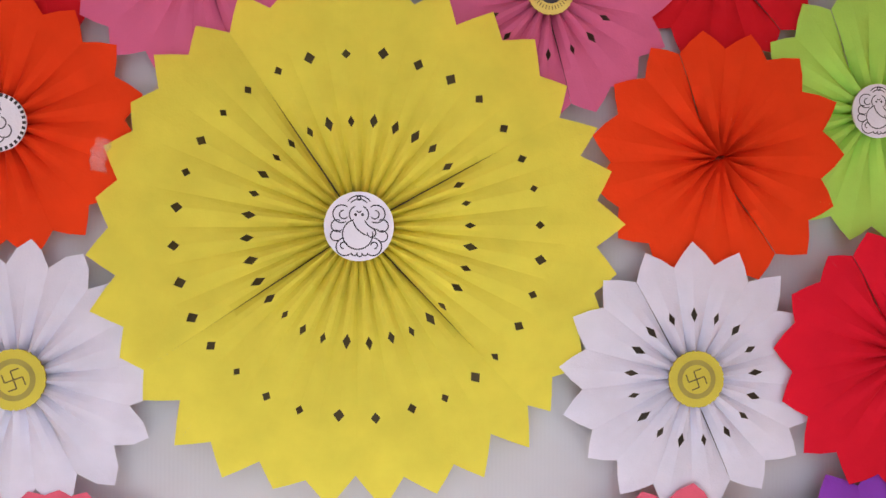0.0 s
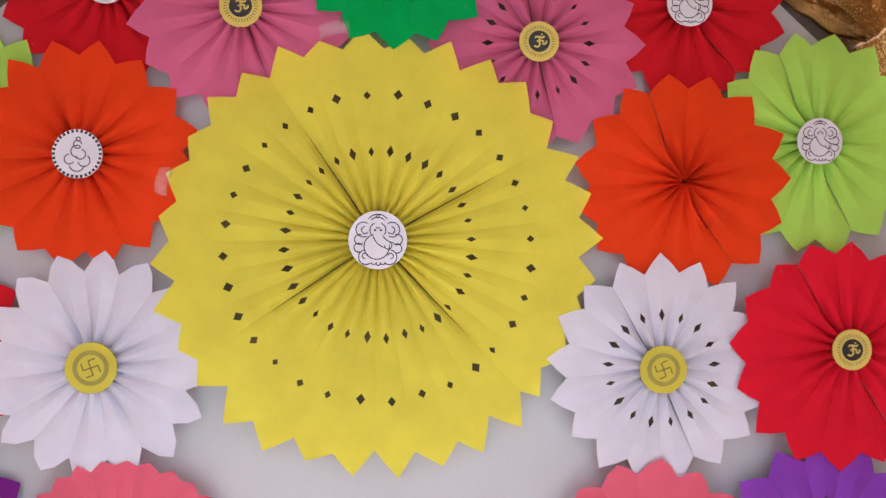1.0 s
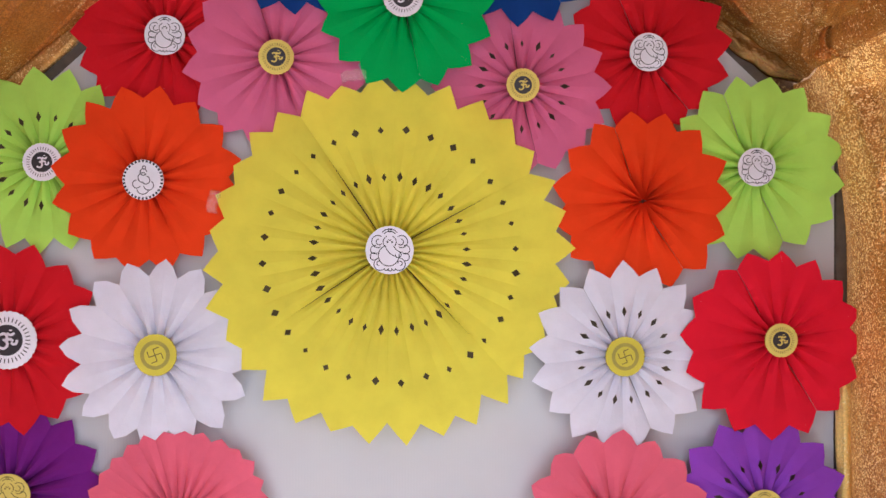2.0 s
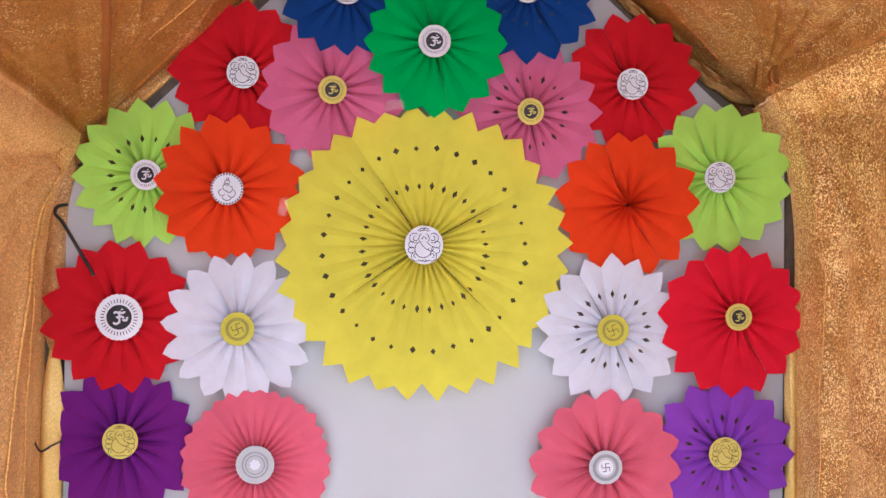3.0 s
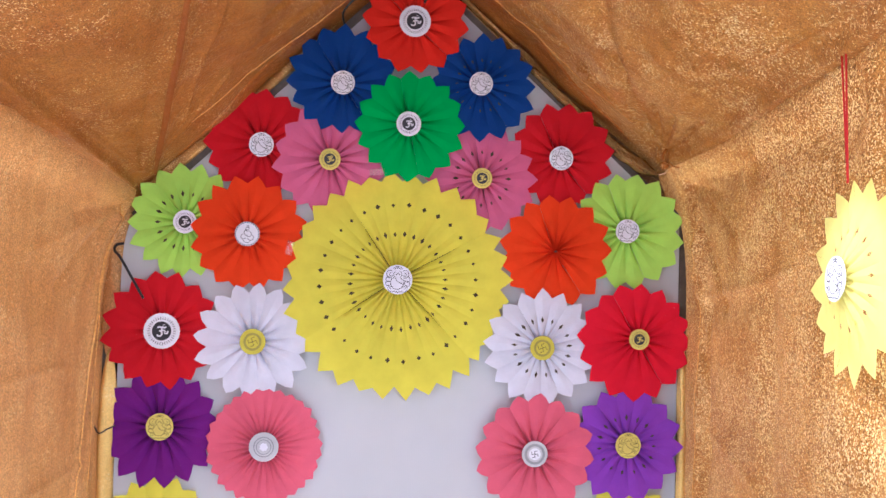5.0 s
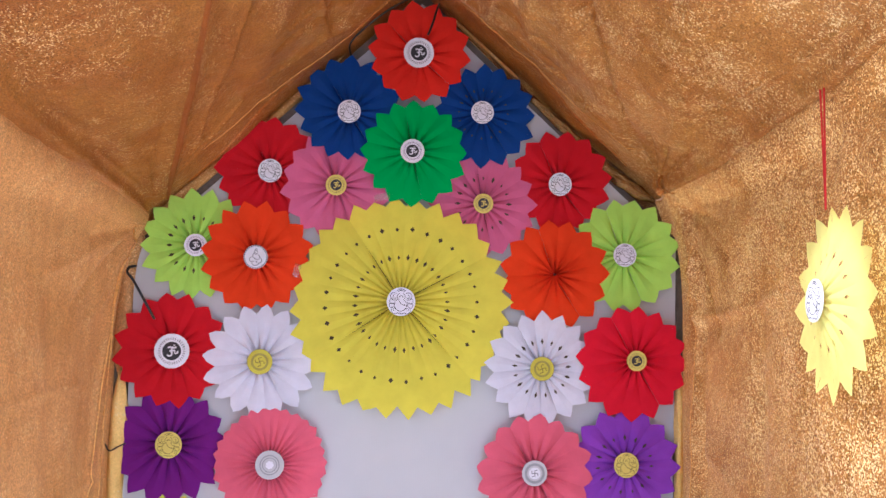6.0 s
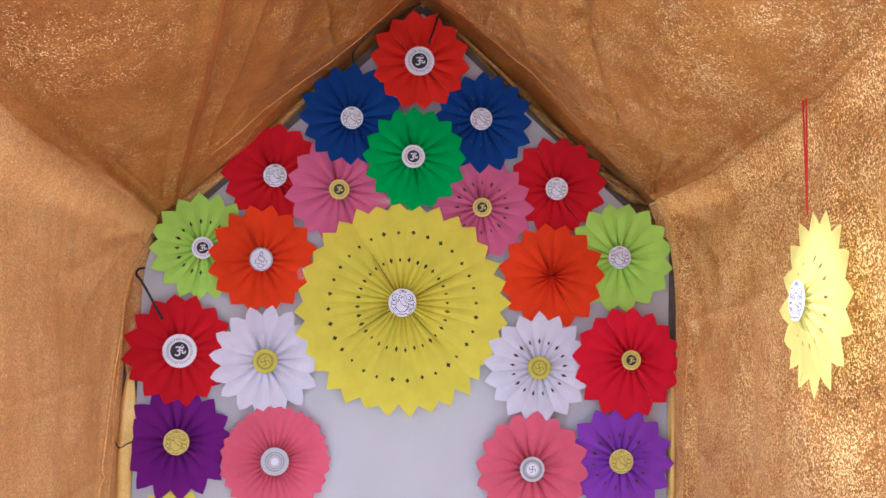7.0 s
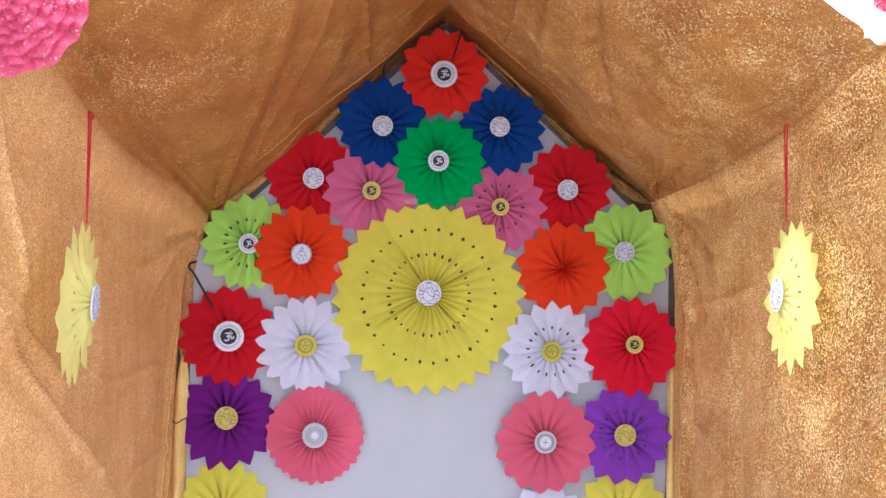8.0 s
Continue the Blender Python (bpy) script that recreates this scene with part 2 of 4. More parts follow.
def tube(bm, pts, r, n=8):
    """A round wire along 3D points."""
    rings = []
    pts = [Vector(p) for p in pts]
    for i, p in enumerate(pts):
        d = (pts[min(i + 1, len(pts) - 1)] - pts[max(i - 1, 0)]).normalized()
        u = d.cross(Vector((0.31, 0.22, 0.93)))
        if u.length < 0.05:
            u = d.cross(Vector((1, 0, 0)))
        u.normalize()
        v = d.cross(u)
        rings.append([bm.verts.new(p + (u * math.cos(2 * math.pi * k / n) + v * math.sin(2 * math.pi * k / n)) * r) for k in range(n)])
    for a, b in zip(rings, rings[1:]):
        for k in range(n):
            bm.faces.new((a[k], a[(k + 1) % n], b[(k + 1) % n], b[k]))
    bm.faces.new(rings[0][::-1])
    bm.faces.new(rings[-1])


def bar(bm, x0, x1, y0, y1, z0, z1):
    m = Matrix.LocRotScale(((x0 + x1) / 2, (y0 + y1) / 2, (z0 + z1) / 2), None, (abs(x1 - x0), abs(y1 - y0), abs(z1 - z0)))
    bmesh.ops.create_cube(bm, size=1.0, matrix=m)


def curve(points, n=24):
    """A smooth line through a few 3D points (Catmull-Rom)."""
    p = [Vector(q) for q in points]
    p = [p[0] * 2 - p[1], *p, p[-1] * 2 - p[-2]]
    out = []
    for i in range(1, len(p) - 2):
        for k in range(n):
            t = k / n
            a, b, c, d = p[i - 1], p[i], p[i + 1], p[i + 2]
            out.append(0.5 * ((2 * b) + (c - a) * t + (2 * a - 5 * b + 4 * c - d) * t * t + (3 * b - a - 3 * c + d) * t ** 3))
    out.append(p[-2])
    return out


# ---- printed motifs, in units of the badge's radius ----
def scaled(pts, s):
    return [(x * s, y * s) for x, y in pts]


def arcs_print(bm, arcs, s, width, z):
    for cx, cy, r, a0, a1 in arcs:
        stroke(bm, scaled(ring_points(r, max(6, int(abs(a1 - a0) / 14)), a0, a1, cx, cy), s), width * s, z)


# a seated elephant-headed figure reduced to plain outline arcs
FIGURE = [(0, 0.52, 0.42, 35, 145), (0, 0.50, 0.33, 40, 140), (0, 0.86, 0.06, 0, 360), (-0.52, 0.38, 0.27, 50, 300), (0.52, 0.38, 0.27, -120, 130),
          (-0.46, 0.36, 0.13, 90, 330), (0.48, 0.36, 0.13, -150, 90), (-0.02, 0.36, 0.27, 110, 220), (0.02, 0.36, 0.27, -40, 70),
          (0.45, 0.35, 0.66, 193, 252), (0.62, 0.40, 0.50, 205, 262), (0.38, -0.20, 0.13, 170, 430), (-0.04, -0.24, 0.46, 105, 372),
          (-0.66, 0.02, 0.18, 60, 320), (-0.70, -0.28, 0.16, 30, 300), (0.70, 0.02, 0.19, -150, 120), (0.70, -0.30, 0.17, -130, 110),
          (-0.42, -0.62, 0.27, 95, 310), (0.42, -0.62, 0.27, -130, 85), (-0.46, -0.58, 0.10, 0, 270), (0.46, -0.58, 0.10, -90, 180),
          (-0.14, -0.80, 0.09, 180, 360), (0.02, -0.84, 0.08, 180, 360), (0.18, -0.80, 0.09, 180, 360), (-0.10, 0.36, 0.025, 0, 360), (0.11, 0.36, 0.025, 0, 360),
          (0, 0.50, 0.07, 200, 340)]
SMALL_FIGURE = [(0.02, 0.38, 0.16, 0, 330), (0.0, 0.10, 0.24, 60, 280), (0.14, -0.02, 0.20, -160, 80), (-0.30, -0.22, 0.20, 90, 330),
                (0.28, -0.28, 0.24, -170, 60), (0.0, -0.42, 0.30, 190, 350), (0.05, 0.60, 0.08, 0, 360)]
SACRED_SYLLABLE = [(-0.18, 0.17, 0.20, 150, -80), (-0.20, -0.22, 0.24, 95, -150), (0.16, -0.14, 0.20, 150, 20), (0.40, -0.06, 0.16, 200, 395),
                   (0.22, 0.50, 0.20, 200, 340)]
SYLLABLE_DOT = (0.22, 0.56, 0.05)


def cross_print(bm, s, width, z, tilt):
    """The auspicious hooked cross of Hindu festival prints: two bent bars."""
    for k in range(2):
        pts = [(0.42, -0.40), (0.42, 0.0), (0.0, 0.0), (-0.42, 0.0), (-0.42, 0.40)]
        a = radians(tilt + 90 * k)
        rot = [(x * math.cos(a) - y * math.sin(a), x * math.sin(a) + y * math.cos(a)) for x, y in pts]
        for p, q in zip(rot, rot[1:]):
            stroke(bm, scaled([p, q], s), width * s, z + 0.0001 * k)


def badge(thing, kind, r, z, tilt=0.0):
    """A round printed card glued to the middle of a fan, with its print as a part."""
    scallop = kind in ("syllable_yellow", "syllable_white", "cross_lime", "cross_grey", "blank_grey")
    base = {"figure": CARD_WHITE, "small_figure": CARD_WHITE, "figure_yellow": CARD_YELLOW, "syllable_yellow": CARD_YELLOW,
            "syllable_white": CARD_WHITE, "cross_lime": CARD_LIME, "cross_grey": CARD_GREY, "blank_grey": CARD_GREY}[kind]
    bm = bmesh.new()
    disc(bm, r, z, z + 0.0022, 72, 30 if scallop else 0, 0.05)
    card = part("badge", bm, base, thing, {"figure": "white round card with black outline drawing", "small_figure": "white card with dotted rim",
                "figure_yellow": "yellow round card with dark outline drawing", "syllable_yellow": "yellow scalloped card with sacred syllable",
                "syllable_white": "white scalloped card with sacred syllable", "cross_lime": "olive yellow card with hooked cross print",
                "cross_grey": "silver grey card with hooked cross print", "blank_grey": "silver grey card with worn white middle"}[kind])
    card.rotation_euler = (0, 0, radians(tilt))
    top = z + 0.0026
    if kind in ("figure", "figure_yellow"):
        bm = bmesh.new()
        arcs_print(bm, FIGURE, r * 0.94, 0.040, top)
        part("outline_print", bm, INK if kind == "figure" else INK_OLIVE, card)
    elif kind == "small_figure":
        bm = bmesh.new()
        for i in range(32):
            a = 2 * math.pi * i / 32
            p = Matrix.Translation((0.93 * r * math.cos(a), 0.93 * r * math.sin(a), top)) @ Matrix.Rotation(a, 4, "Z")
            bmesh.ops.create_grid(bm, x_segments=1, y_segments=1, size=0.5, matrix=p @ Matrix.Diagonal((r * 0.12, r * 0.10, 1, 1)))
        part("dotted_rim", bm, INK, card)
        bm = bmesh.new()
        arcs_print(bm, SMALL_FIGURE, r, 0.05, top)
        part("outline_print", bm, INK_GREY, card)
    elif kind.startswith("syllable"):
        bm = bmesh.new()
        annulus(bm, 0.0005, r * 0.54, top)
        part("dark_field", bm, INK, card)
        bm = bmesh.new()
        for i in range(34):
            a = 2 * math.pi * i / 34
            d = Vector((math.cos(a), math.sin(a)))
            stroke(bm, [tuple(d * r * 0.64), tuple(d * r * 0.80)], r * 0.055, top)
        part("ray_print", bm, INK if kind == "syllable_white" else INK_OLIVE, card)
        bm = bmesh.new()
        arcs_print(bm, SACRED_SYLLABLE, r * 0.62, 0.15, top + 0.0004)
        x, y, q = SYLLABLE_DOT
        stroke(bm, [(x * r * 0.62 - q * r, y * r * 0.62), (x * r * 0.62 + q * r, y * r * 0.62)], q * r * 1.6, top + 0.0004)
        part("syllable_print", bm, base, card)
    else:
        bm = bmesh.new()
        if kind == "cross_lime":
            annulus(bm, r * 0.52, r * 0.70, top)
            part("ring_print", bm, RING_OLIVE, card)
            bm = bmesh.new()
            cross_print(bm, r * 0.72, 0.10, top, 20)
            part("cross_print", bm, INK_OLIVE, card)
        elif kind == "cross_grey":
            annulus(bm, r * 0.60, r * 0.80, top)
            part("ring_print", bm, RING_GREY, card)
            bm = bmesh.new()
            annulus(bm, 0.0005, r * 0.46, top)
            field = part("pale_field", bm, CARD_WHITE, card)
            bm = bmesh.new()
            cross_print(bm, r * 0.55, 0.14, top + 0.0004, 5)
            part("cross_print", bm, INK_GREY, card)
        else:
            annulus(bm, r * 0.62, r * 0.70, top)
            annulus(bm, r * 0.46, r * 0.52, top)
            part("ring_print", bm, RING_GREY, card)
            bm = bmesh.new()
            disc(bm, r * 0.26, top, top + 0.0004, 24, 7, 0.25)
            part("worn_patch", bm, CARD_WHITE, card)
    return card


# ---- pleated paper fans ----
def pleat_sheet(rng, first, last, folds, N, R, r0, w, tooth, power, holes, lift, warp, deep=0.6, cone=0.0, slits=()):
    """One glued sheet of a fan, from fold index first to last; even folds stand forward, odd ones back."""
    bm = bmesh.new()
    amp, phi = warp
    cols = (0.0, 0.5, 1.0)

    def at(theta, r, s_front, slit=0.0):
        h = deep * w * (0.05 + 0.95 * max(0.0, 1 - r / R) ** 1.9)
        z = (s_front + 0.8 * s_front * (1 - s_front) - 0.5) * h + cone * max(0.0, 1 - r / (0.8 * R)) ** 1.6 + lift * min(1.0, r / (0.3 * R)) * (1.3 - r / R) + amp * math.cos(2 * theta + phi) * (r / R) ** 2
        z -= slit * (1 - s_front) ** 2 * max(0.0, 1 - r / (0.72 * R)) * 0.4 * w
        return (r * math.cos(theta), r * math.sin(theta), z)

    for i in range(first, last):
        ia, ib = (i, i + 1) if i % 2 == 0 else (i + 1, i)
        fa, fb = folds[ia % (2 * N)], folds[ib % (2 * N)]
        ta, tb = fa[0] + (2 * math.pi if ia >= 2 * N else 0), fb[0] + (2 * math.pi if ib >= 2 * N else 0)
        Ra = R * fa[1]
        Rb = R * (1 - tooth) * fb[1]
        curl = fa[2]
        slit = 1.0 if ib % (2 * N) in slits else 0.0
        rows = [r0 + (Rb - r0) * k / 9 for k in range(10)]
        notch = {}
        for rh, a, b in holes:
            q = fa[3]
            if q <= 0:
                continue
            rr, aa = rh * R * fa[4], a * R * q
            rows = [x for x in rows if abs(x - rr) > aa * 1.25] + [rr - aa, rr, rr + aa]
            notch[rr] = b * q
        rows.sort()
        grid = []
        for r in rows:
            line = []
            for s in cols:
                sa = s
                if s == 0.0 and r in notch:
                    sa = min(0.45, notch[r] * R / (math.pi * r / N))
                gap = slit * (0.075 if N > 20 else 0.02) * max(0.0, 1 - abs(r / R - 0.33) / 0.26) * s
                line.append(bm.verts.new(at(ta + (tb - ta) * (sa - gap), r, 1 - sa, slit)))
            grid.append(line)
        # pointed end of the pleat
        line = []
        for s in cols:
            e = Ra + (Rb - Ra) * s ** power
            x, y, z = at(ta + (tb - ta) * s, e, 1 - s)
            line.append(bm.verts.new((x, y, z + curl * (1 - s))) if s < 1.0 else grid[-1][-1])
        grid.append(line)
        flip = (tb > ta)
        for a, b in zip(grid, grid[1:]):
            for c in range(2):
                vs = [a[c], b[c], b[c + 1], a[c + 1]] if flip else [a[c], a[c + 1], b[c + 1], b[c]]
                out = []
                for v in vs:
                    if v not in out:
                        out.append(v)
                bm.faces.new(out if not flip else out[::-1])
    bmesh.ops.remove_doubles(bm, verts=bm.verts, dist=0.00002)
    bmesh.ops.recalc_face_normals(bm, faces=bm.faces)
    for e in bm.edges:
        e.smooth = len(e.link_faces) == 2 and e.calc_face_angle(0.0) < radians(14)
    return bm


def paper_fan(seed, mat, R, N, phase, label, category="paper fan", tooth=0.16, power=1.0, kind="figure", badge_r=0.033, holes=(), joints=(0.3, 0.8),
              tilt=0.0, jitter=1.0, group="fans on the board", deep=0.70, cone=0.0, skew=(0.0, 0.0), slips=()):
    """A rosette of folded paper: glued pleated sheets with toothed rims, and a printed badge on its middle.
    skew: how far the rim's middle lies off the hub; slips: degrees by which each glued sheet is turned at its two ends."""
    rng = random.Random(seed)
    thing = tagged(new("paper_fan"), label, category, group)
    w = math.pi * R / N * 1.035
    cuts = sorted(2 * int(j * N) + 1 for j in joints)
    folds = []
    for i in range(2 * N):
        a = radians(phase) + math.pi * i / N + rng.uniform(-0.10, 0.10) * jitter * math.pi / N
        if slips:
            k = (sum(i > c for c in cuts) - 1) % len(cuts)
            f = ((i - cuts[k]) % (2 * N)) / ((cuts[(k + 1) % len(cuts)] - cuts[k]) % (2 * N))
            a += radians(slips[k][0] + (slips[k][1] - slips[k][0]) * f)
        off = 1 + (skew[0] * math.cos(a) + skew[1] * math.sin(a)) / R
        folds.append((a, off * (1 + rng.uniform(-0.028, 0.022) * jitter), rng.uniform(-0.001, 0.0025) * jitter, max(0.0, rng.uniform(0.70, 1.12)), off * (1 + rng.uniform(-0.012, 0.012))))
    warp = (rng.uniform(0.0005, 0.002), rng.uniform(0, 6.28))
    r0 = 0.012 * (R / 0.15) if kind else 0.004
    for k, c in enumerate(cuts):
        end = cuts[(k + 1) % len(cuts)] + (2 * N if k + 1 == len(cuts) else 0)
        bm = pleat_sheet(rng, c, end, folds, N, R, r0, w, tooth, power, holes, 0.003 * (k % 2), warp, deep, cone, [q % (2 * N) for q in cuts])
        part("pleated_sheet", bm, mat, thing, smooth=True)
    if holes and not cone:
        # a dark disc added behind the pierced pleats as the shade in the holes
        bm = bmesh.new()
        back = -0.5 * deep * w - 0.002
        disc(bm, 0.80 * R, back - 0.0006, back, 40)
        for v in bm.verts:
            v.co.x += skew[0]
            v.co.y += skew[1]
        part("backing_sheet", bm, HOLE_SHADE, thing, "dark disc as shade behind the holes")
    if kind:
        badge(thing, kind, badge_r, w * 0.48 * deep + cone * 0.85, tilt)
    return thing, w


BOARD_Y = 0.046


def hang_on_board(seed, x, z, layer, **kw):
    thing, w = paper_fan(seed, **kw)
    thing.matrix_world = pose(x, BOARD_Y - 0.004 - w * 0.5 - 0.009 * layer, z, 90, 0, 0)
    return thing

# ---- structure: floor, board, frame ----
bm = bmesh.new()
bmesh.ops.create_grid(bm, x_segments=2, y_segments=2, size=60)
ground = tagged(to_object("ground", bm, GROUND), "grey screed ground under the tent", "ground", kind="structure")

# board outline: upright sides and a pointed gable
GABLE = [(-0.765, 0.0), (0.79, 0.0), (0.790, 1.676), (0.038, 2.360), (-0.744, 1.624)]
bm = bmesh.new()
front = [bm.verts.new((x, BOARD_Y, z)) for x, z in GABLE]
back = [bm.verts.new((x, BOARD_Y + 0.012, z)) for x, z in GABLE]
bm.faces.new(front)
bm.faces.new(back[::-1])
for i in range(5):
    j = (i + 1) % 5
    bm.faces.new((front[i], back[i], back[j], front[j]))
bmesh.ops.recalc_face_normals(bm, faces=bm.faces)
board = tagged(to_object("wall_board", bm, BOARD), "off-white corrugated board with a pointed gable top", "board", kind="structure")

frame_thing = tagged(new("tent_frame"), "dark square-tube frame behind the board edge", "frame", kind="structure")


def beam(name, a, b, width, depth, mat, parent):
    """A square bar between two points of the plane behind the board."""
    a, b = Vector(a), Vector(b)
    d = b - a
    bm = bmesh.new()
    bar(bm, -width / 2, width / 2, -depth / 2, depth / 2, 0, d.length)
    bmesh.ops.bevel(bm, geom=bm.edges[:], offset=0.003, segments=2, affect="EDGES")
    ob = part(name, bm, mat, parent)
    ob.matrix_local = Matrix.Translation(a) @ d.to_track_quat("Z", "Y").to_matrix().to_4x4()
    return ob


beam("rafter", (-0.775, 0.066, 1.60), (0.038, 0.066, 2.375), 0.034, 0.03, TIMBER, frame_thing)
beam("rafter", (0.815, 0.066, 1.66), (0.038, 0.066, 2.375), 0.034, 0.03, TIMBER, frame_thing)
beam("post", (-0.785, 0.075, 0.0), (-0.780, 0.075, 1.66), 0.04, 0.03, TIMBER, frame_thing)
beam("post", (0.812, 0.066, 0.0), (0.806, 0.066, 1.70), 0.04, 0.03, TIMBER, frame_thing)


# ---- gold cloth ----
def lerp_table(table, x):
    if x <= table[0][0]:
        return table[0][1]
    for (a, p), (b, q) in zip(table, table[1:]):
        if x <= b:
            return p + (q - p) * (x - a) / (b - a)
    return table[-1][1]


# d: distance from the board towards the open front
WALL_X = {1: [(-0.06, 0.824), (0.0, 0.799), (0.14, 0.779), (1.0, 0.668), (1.45, 0.632)], -1: [(-0.06, -0.790), (0.0, -0.784), (0.12, -0.757), (1.0, -0.726), (1.45, -0.710)]}
EAVE_Z = {1: [(-0.06, 1.815), (0.0, 1.828), (0.5, 1.845), (0.95, 1.885), (1.2, 1.935), (1.45, 1.98)], -1: [(-0.06, 1.715), (0.0, 1.728), (0.47, 1.795), (0.8, 1.838), (1.03, 1.90), (1.45, 1.97)]}
EAVE_X = {1: [(-0.06, 0.748), (0.0, 0.738), (0.25, 0.735), (1.0, 0.680), (1.45, 0.640)], -1: [(-0.06, -0.728), (0.0, -0.716), (0.3, -0.716), (1.0, -0.712), (1.45, -0.700)]}
RIDGE = [(-0.06, 2.405), (0.0, 2.41), (1.45, 2.44)]
DEPTH = 1.42


def crease(u, v, line, width, height, sharp=False):
    """A fold along a line of the sheet: a rounded ridge or a sharp crease that fades at its ends."""
    (u0, v0), (u1, v1) = line
    du, dv = u1 - u0, v1 - v0
    L2 = du * du + dv * dv
    k = ((u - u0) * du + (v - v0) * dv) / L2
    kk = min(1.0, max(0.0, k))
    d = math.hypot(u - u0 - kk * du, v - v0 - kk * dv)
    fade = math.exp(-(max(0.0, -k, k - 1) * math.sqrt(L2) / 0.06) ** 2)
    e = d / width
    return height * fade * (math.exp(-abs(e) * 1.6) if sharp else math.exp(-e * e))


def crease_distance(u, v, a, c):
    du, dv = c[0] - a[0], c[1] - a[1]
    k = min(1.0, max(0.0, ((u - a[0]) * du + (v - a[1]) * dv) / (du * du + dv * dv)))
    return math.hypot(u - a[0] - k * du, v - a[1] - k * dv)


def cloth(name, label, place, nu, nv, u_range, v_range, folds, side, seams, mat, roughness=0.008, ridge=False, tuck=(), band=()):
    """A hanging sheet with stitched seams: place(u, v) gives its plain form and its normal, folds and ripples push it along the normal."""
    def surface(u, v, proud=0.0):
        p, nrm = place(u, v)
        d = 1.12 * sum(crease(u, v, *f) for f in folds)
        q = Vector((u * 2.1 + 7 * side, v * 2.3, 3.1))
        d += roughness * (noise.noise(q) * 1.6 + noise.noise(q * 2.7) * 0.7 + noise.noise(q * 7.0) * 0.30 + noise.noise(q * 17.0) * 0.10 + noise.noise(q * 37.0) * 0.035)
        if tuck:
            # the cloth is smoothed and lifted along the tuck so its strip lies clear
            near = min(crease_distance(u, v, a, c) for a, c in zip(tuck, tuck[1:]))
            d = d * min(1.0, near / 0.07) + 0.012 * math.exp(-(near / 0.028) ** 2)
        if ridge:
            d *= min(1.0, (1 - v) / 0.10)
        return Vector(p) + Vector(nrm) * (d + proud)

    thing = tagged(new(name), label, "drape", "gold drapes of the tent")
    bm = bmesh.new()
    rows = []
    for i in range(nu + 1):
        u = u_range[0] + (u_range[1] - u_range[0]) * i / nu
        rows.append([bm.verts.new(surface(u, v_range[0] + (v_range[1] - v_range[0]) * j / nv)) for j in range(nv + 1)])
    for a, b in zip(rows, rows[1:]):
        for j in range(nv):
            bm.faces.new((a[j], a[j + 1], b[j + 1], b[j]))
    bmesh.ops.recalc_face_normals(bm, faces=bm.faces)
    part("cloth_sheet", bm, mat, thing, smooth=True)
    for (u0, v0), (u1, v1), width in seams:
        # a narrow turned-over lip, wavering a little
        bm = bmesh.new()
        n, line = 90, []
        for k in range(n + 1):
            f = k / n
            wob = 0.0022 * noise.noise(Vector((f * 9, side * 3.0, u0 * 7)))
            u, v = u0 + (u1 - u0) * f + wob, v0 + (v1 - v0) * f + (wob if abs(u1 - u0) > 0.3 else 0)
            line.append(surface(u, v, 0.0016 + 0.0012 * noise.noise(Vector((f * 30, side, v0 * 5)))))
        tube(bm, line, width, 6)
        part("stitched_seam", bm, SEAM, thing, smooth=True, label="bright gold stitched seam")
    if band:
        # second layer by the gable edge, redder and darker to paint the shade there
        bm = bmesh.new()
        rows = []
        for i in range(15):
            row = []
            for j in range(181):
                v = 0.15 + 0.842 * j / 180
                end = (band[0] + (band[1] - band[0]) * v + 0.05) * min(1.0, (v - 0.13) / 0.45) - 0.05
                row.append(bm.verts.new(surface(-0.07 + (end + 0.07) * i / 14, v, 0.0022 + 0.0014 * (i / 14) + (0.0 if i < 14 else -0.0040))))
            rows.append(row)
        for a, b in zip(rows, rows[1:]):
            for j in range(180):
                bm.faces.new((a[j], a[j + 1], b[j + 1], b[j]))
        bmesh.ops.recalc_face_normals(bm, faces=bm.faces)
        part("hem_band", bm, BAND, thing, smooth=True, label="red-brown hem band carrying the gable's shade")
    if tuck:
        # the gathered tuck as a raised strip, its shade painted dark red-brown
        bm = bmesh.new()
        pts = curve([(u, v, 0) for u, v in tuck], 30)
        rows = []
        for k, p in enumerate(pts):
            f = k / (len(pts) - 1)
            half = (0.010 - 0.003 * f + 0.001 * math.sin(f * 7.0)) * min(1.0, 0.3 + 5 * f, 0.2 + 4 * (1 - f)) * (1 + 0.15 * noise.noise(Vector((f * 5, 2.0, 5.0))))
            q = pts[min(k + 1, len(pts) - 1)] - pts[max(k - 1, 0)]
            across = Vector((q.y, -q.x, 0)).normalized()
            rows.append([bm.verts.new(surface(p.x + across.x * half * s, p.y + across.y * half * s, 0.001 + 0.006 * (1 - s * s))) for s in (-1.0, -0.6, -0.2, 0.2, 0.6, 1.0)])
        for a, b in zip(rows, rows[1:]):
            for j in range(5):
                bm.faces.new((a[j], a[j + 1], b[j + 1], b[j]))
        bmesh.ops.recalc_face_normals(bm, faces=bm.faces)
        part("tuck", bm, TUCK_SHADE, thing, smooth=True, label="red-brown strip as the shade of the gathered fold")
    return thing


def wall_place(side):
    def place(u, v):
        # v: height in metres; the sheet runs up to the eave and leans over to it near its top
        ze = lerp_table(EAVE_Z[side], u)
        xw, xe = lerp_table(WALL_X[side], u), lerp_table(EAVE_X[side], u)
        z = ze * v
        k = max(0.0, (z - (ze - 0.34)) / 0.34)
        return (xw + (xe - xw) * k * k, -u, z), (-side, 0.05, 0.0)
    return place


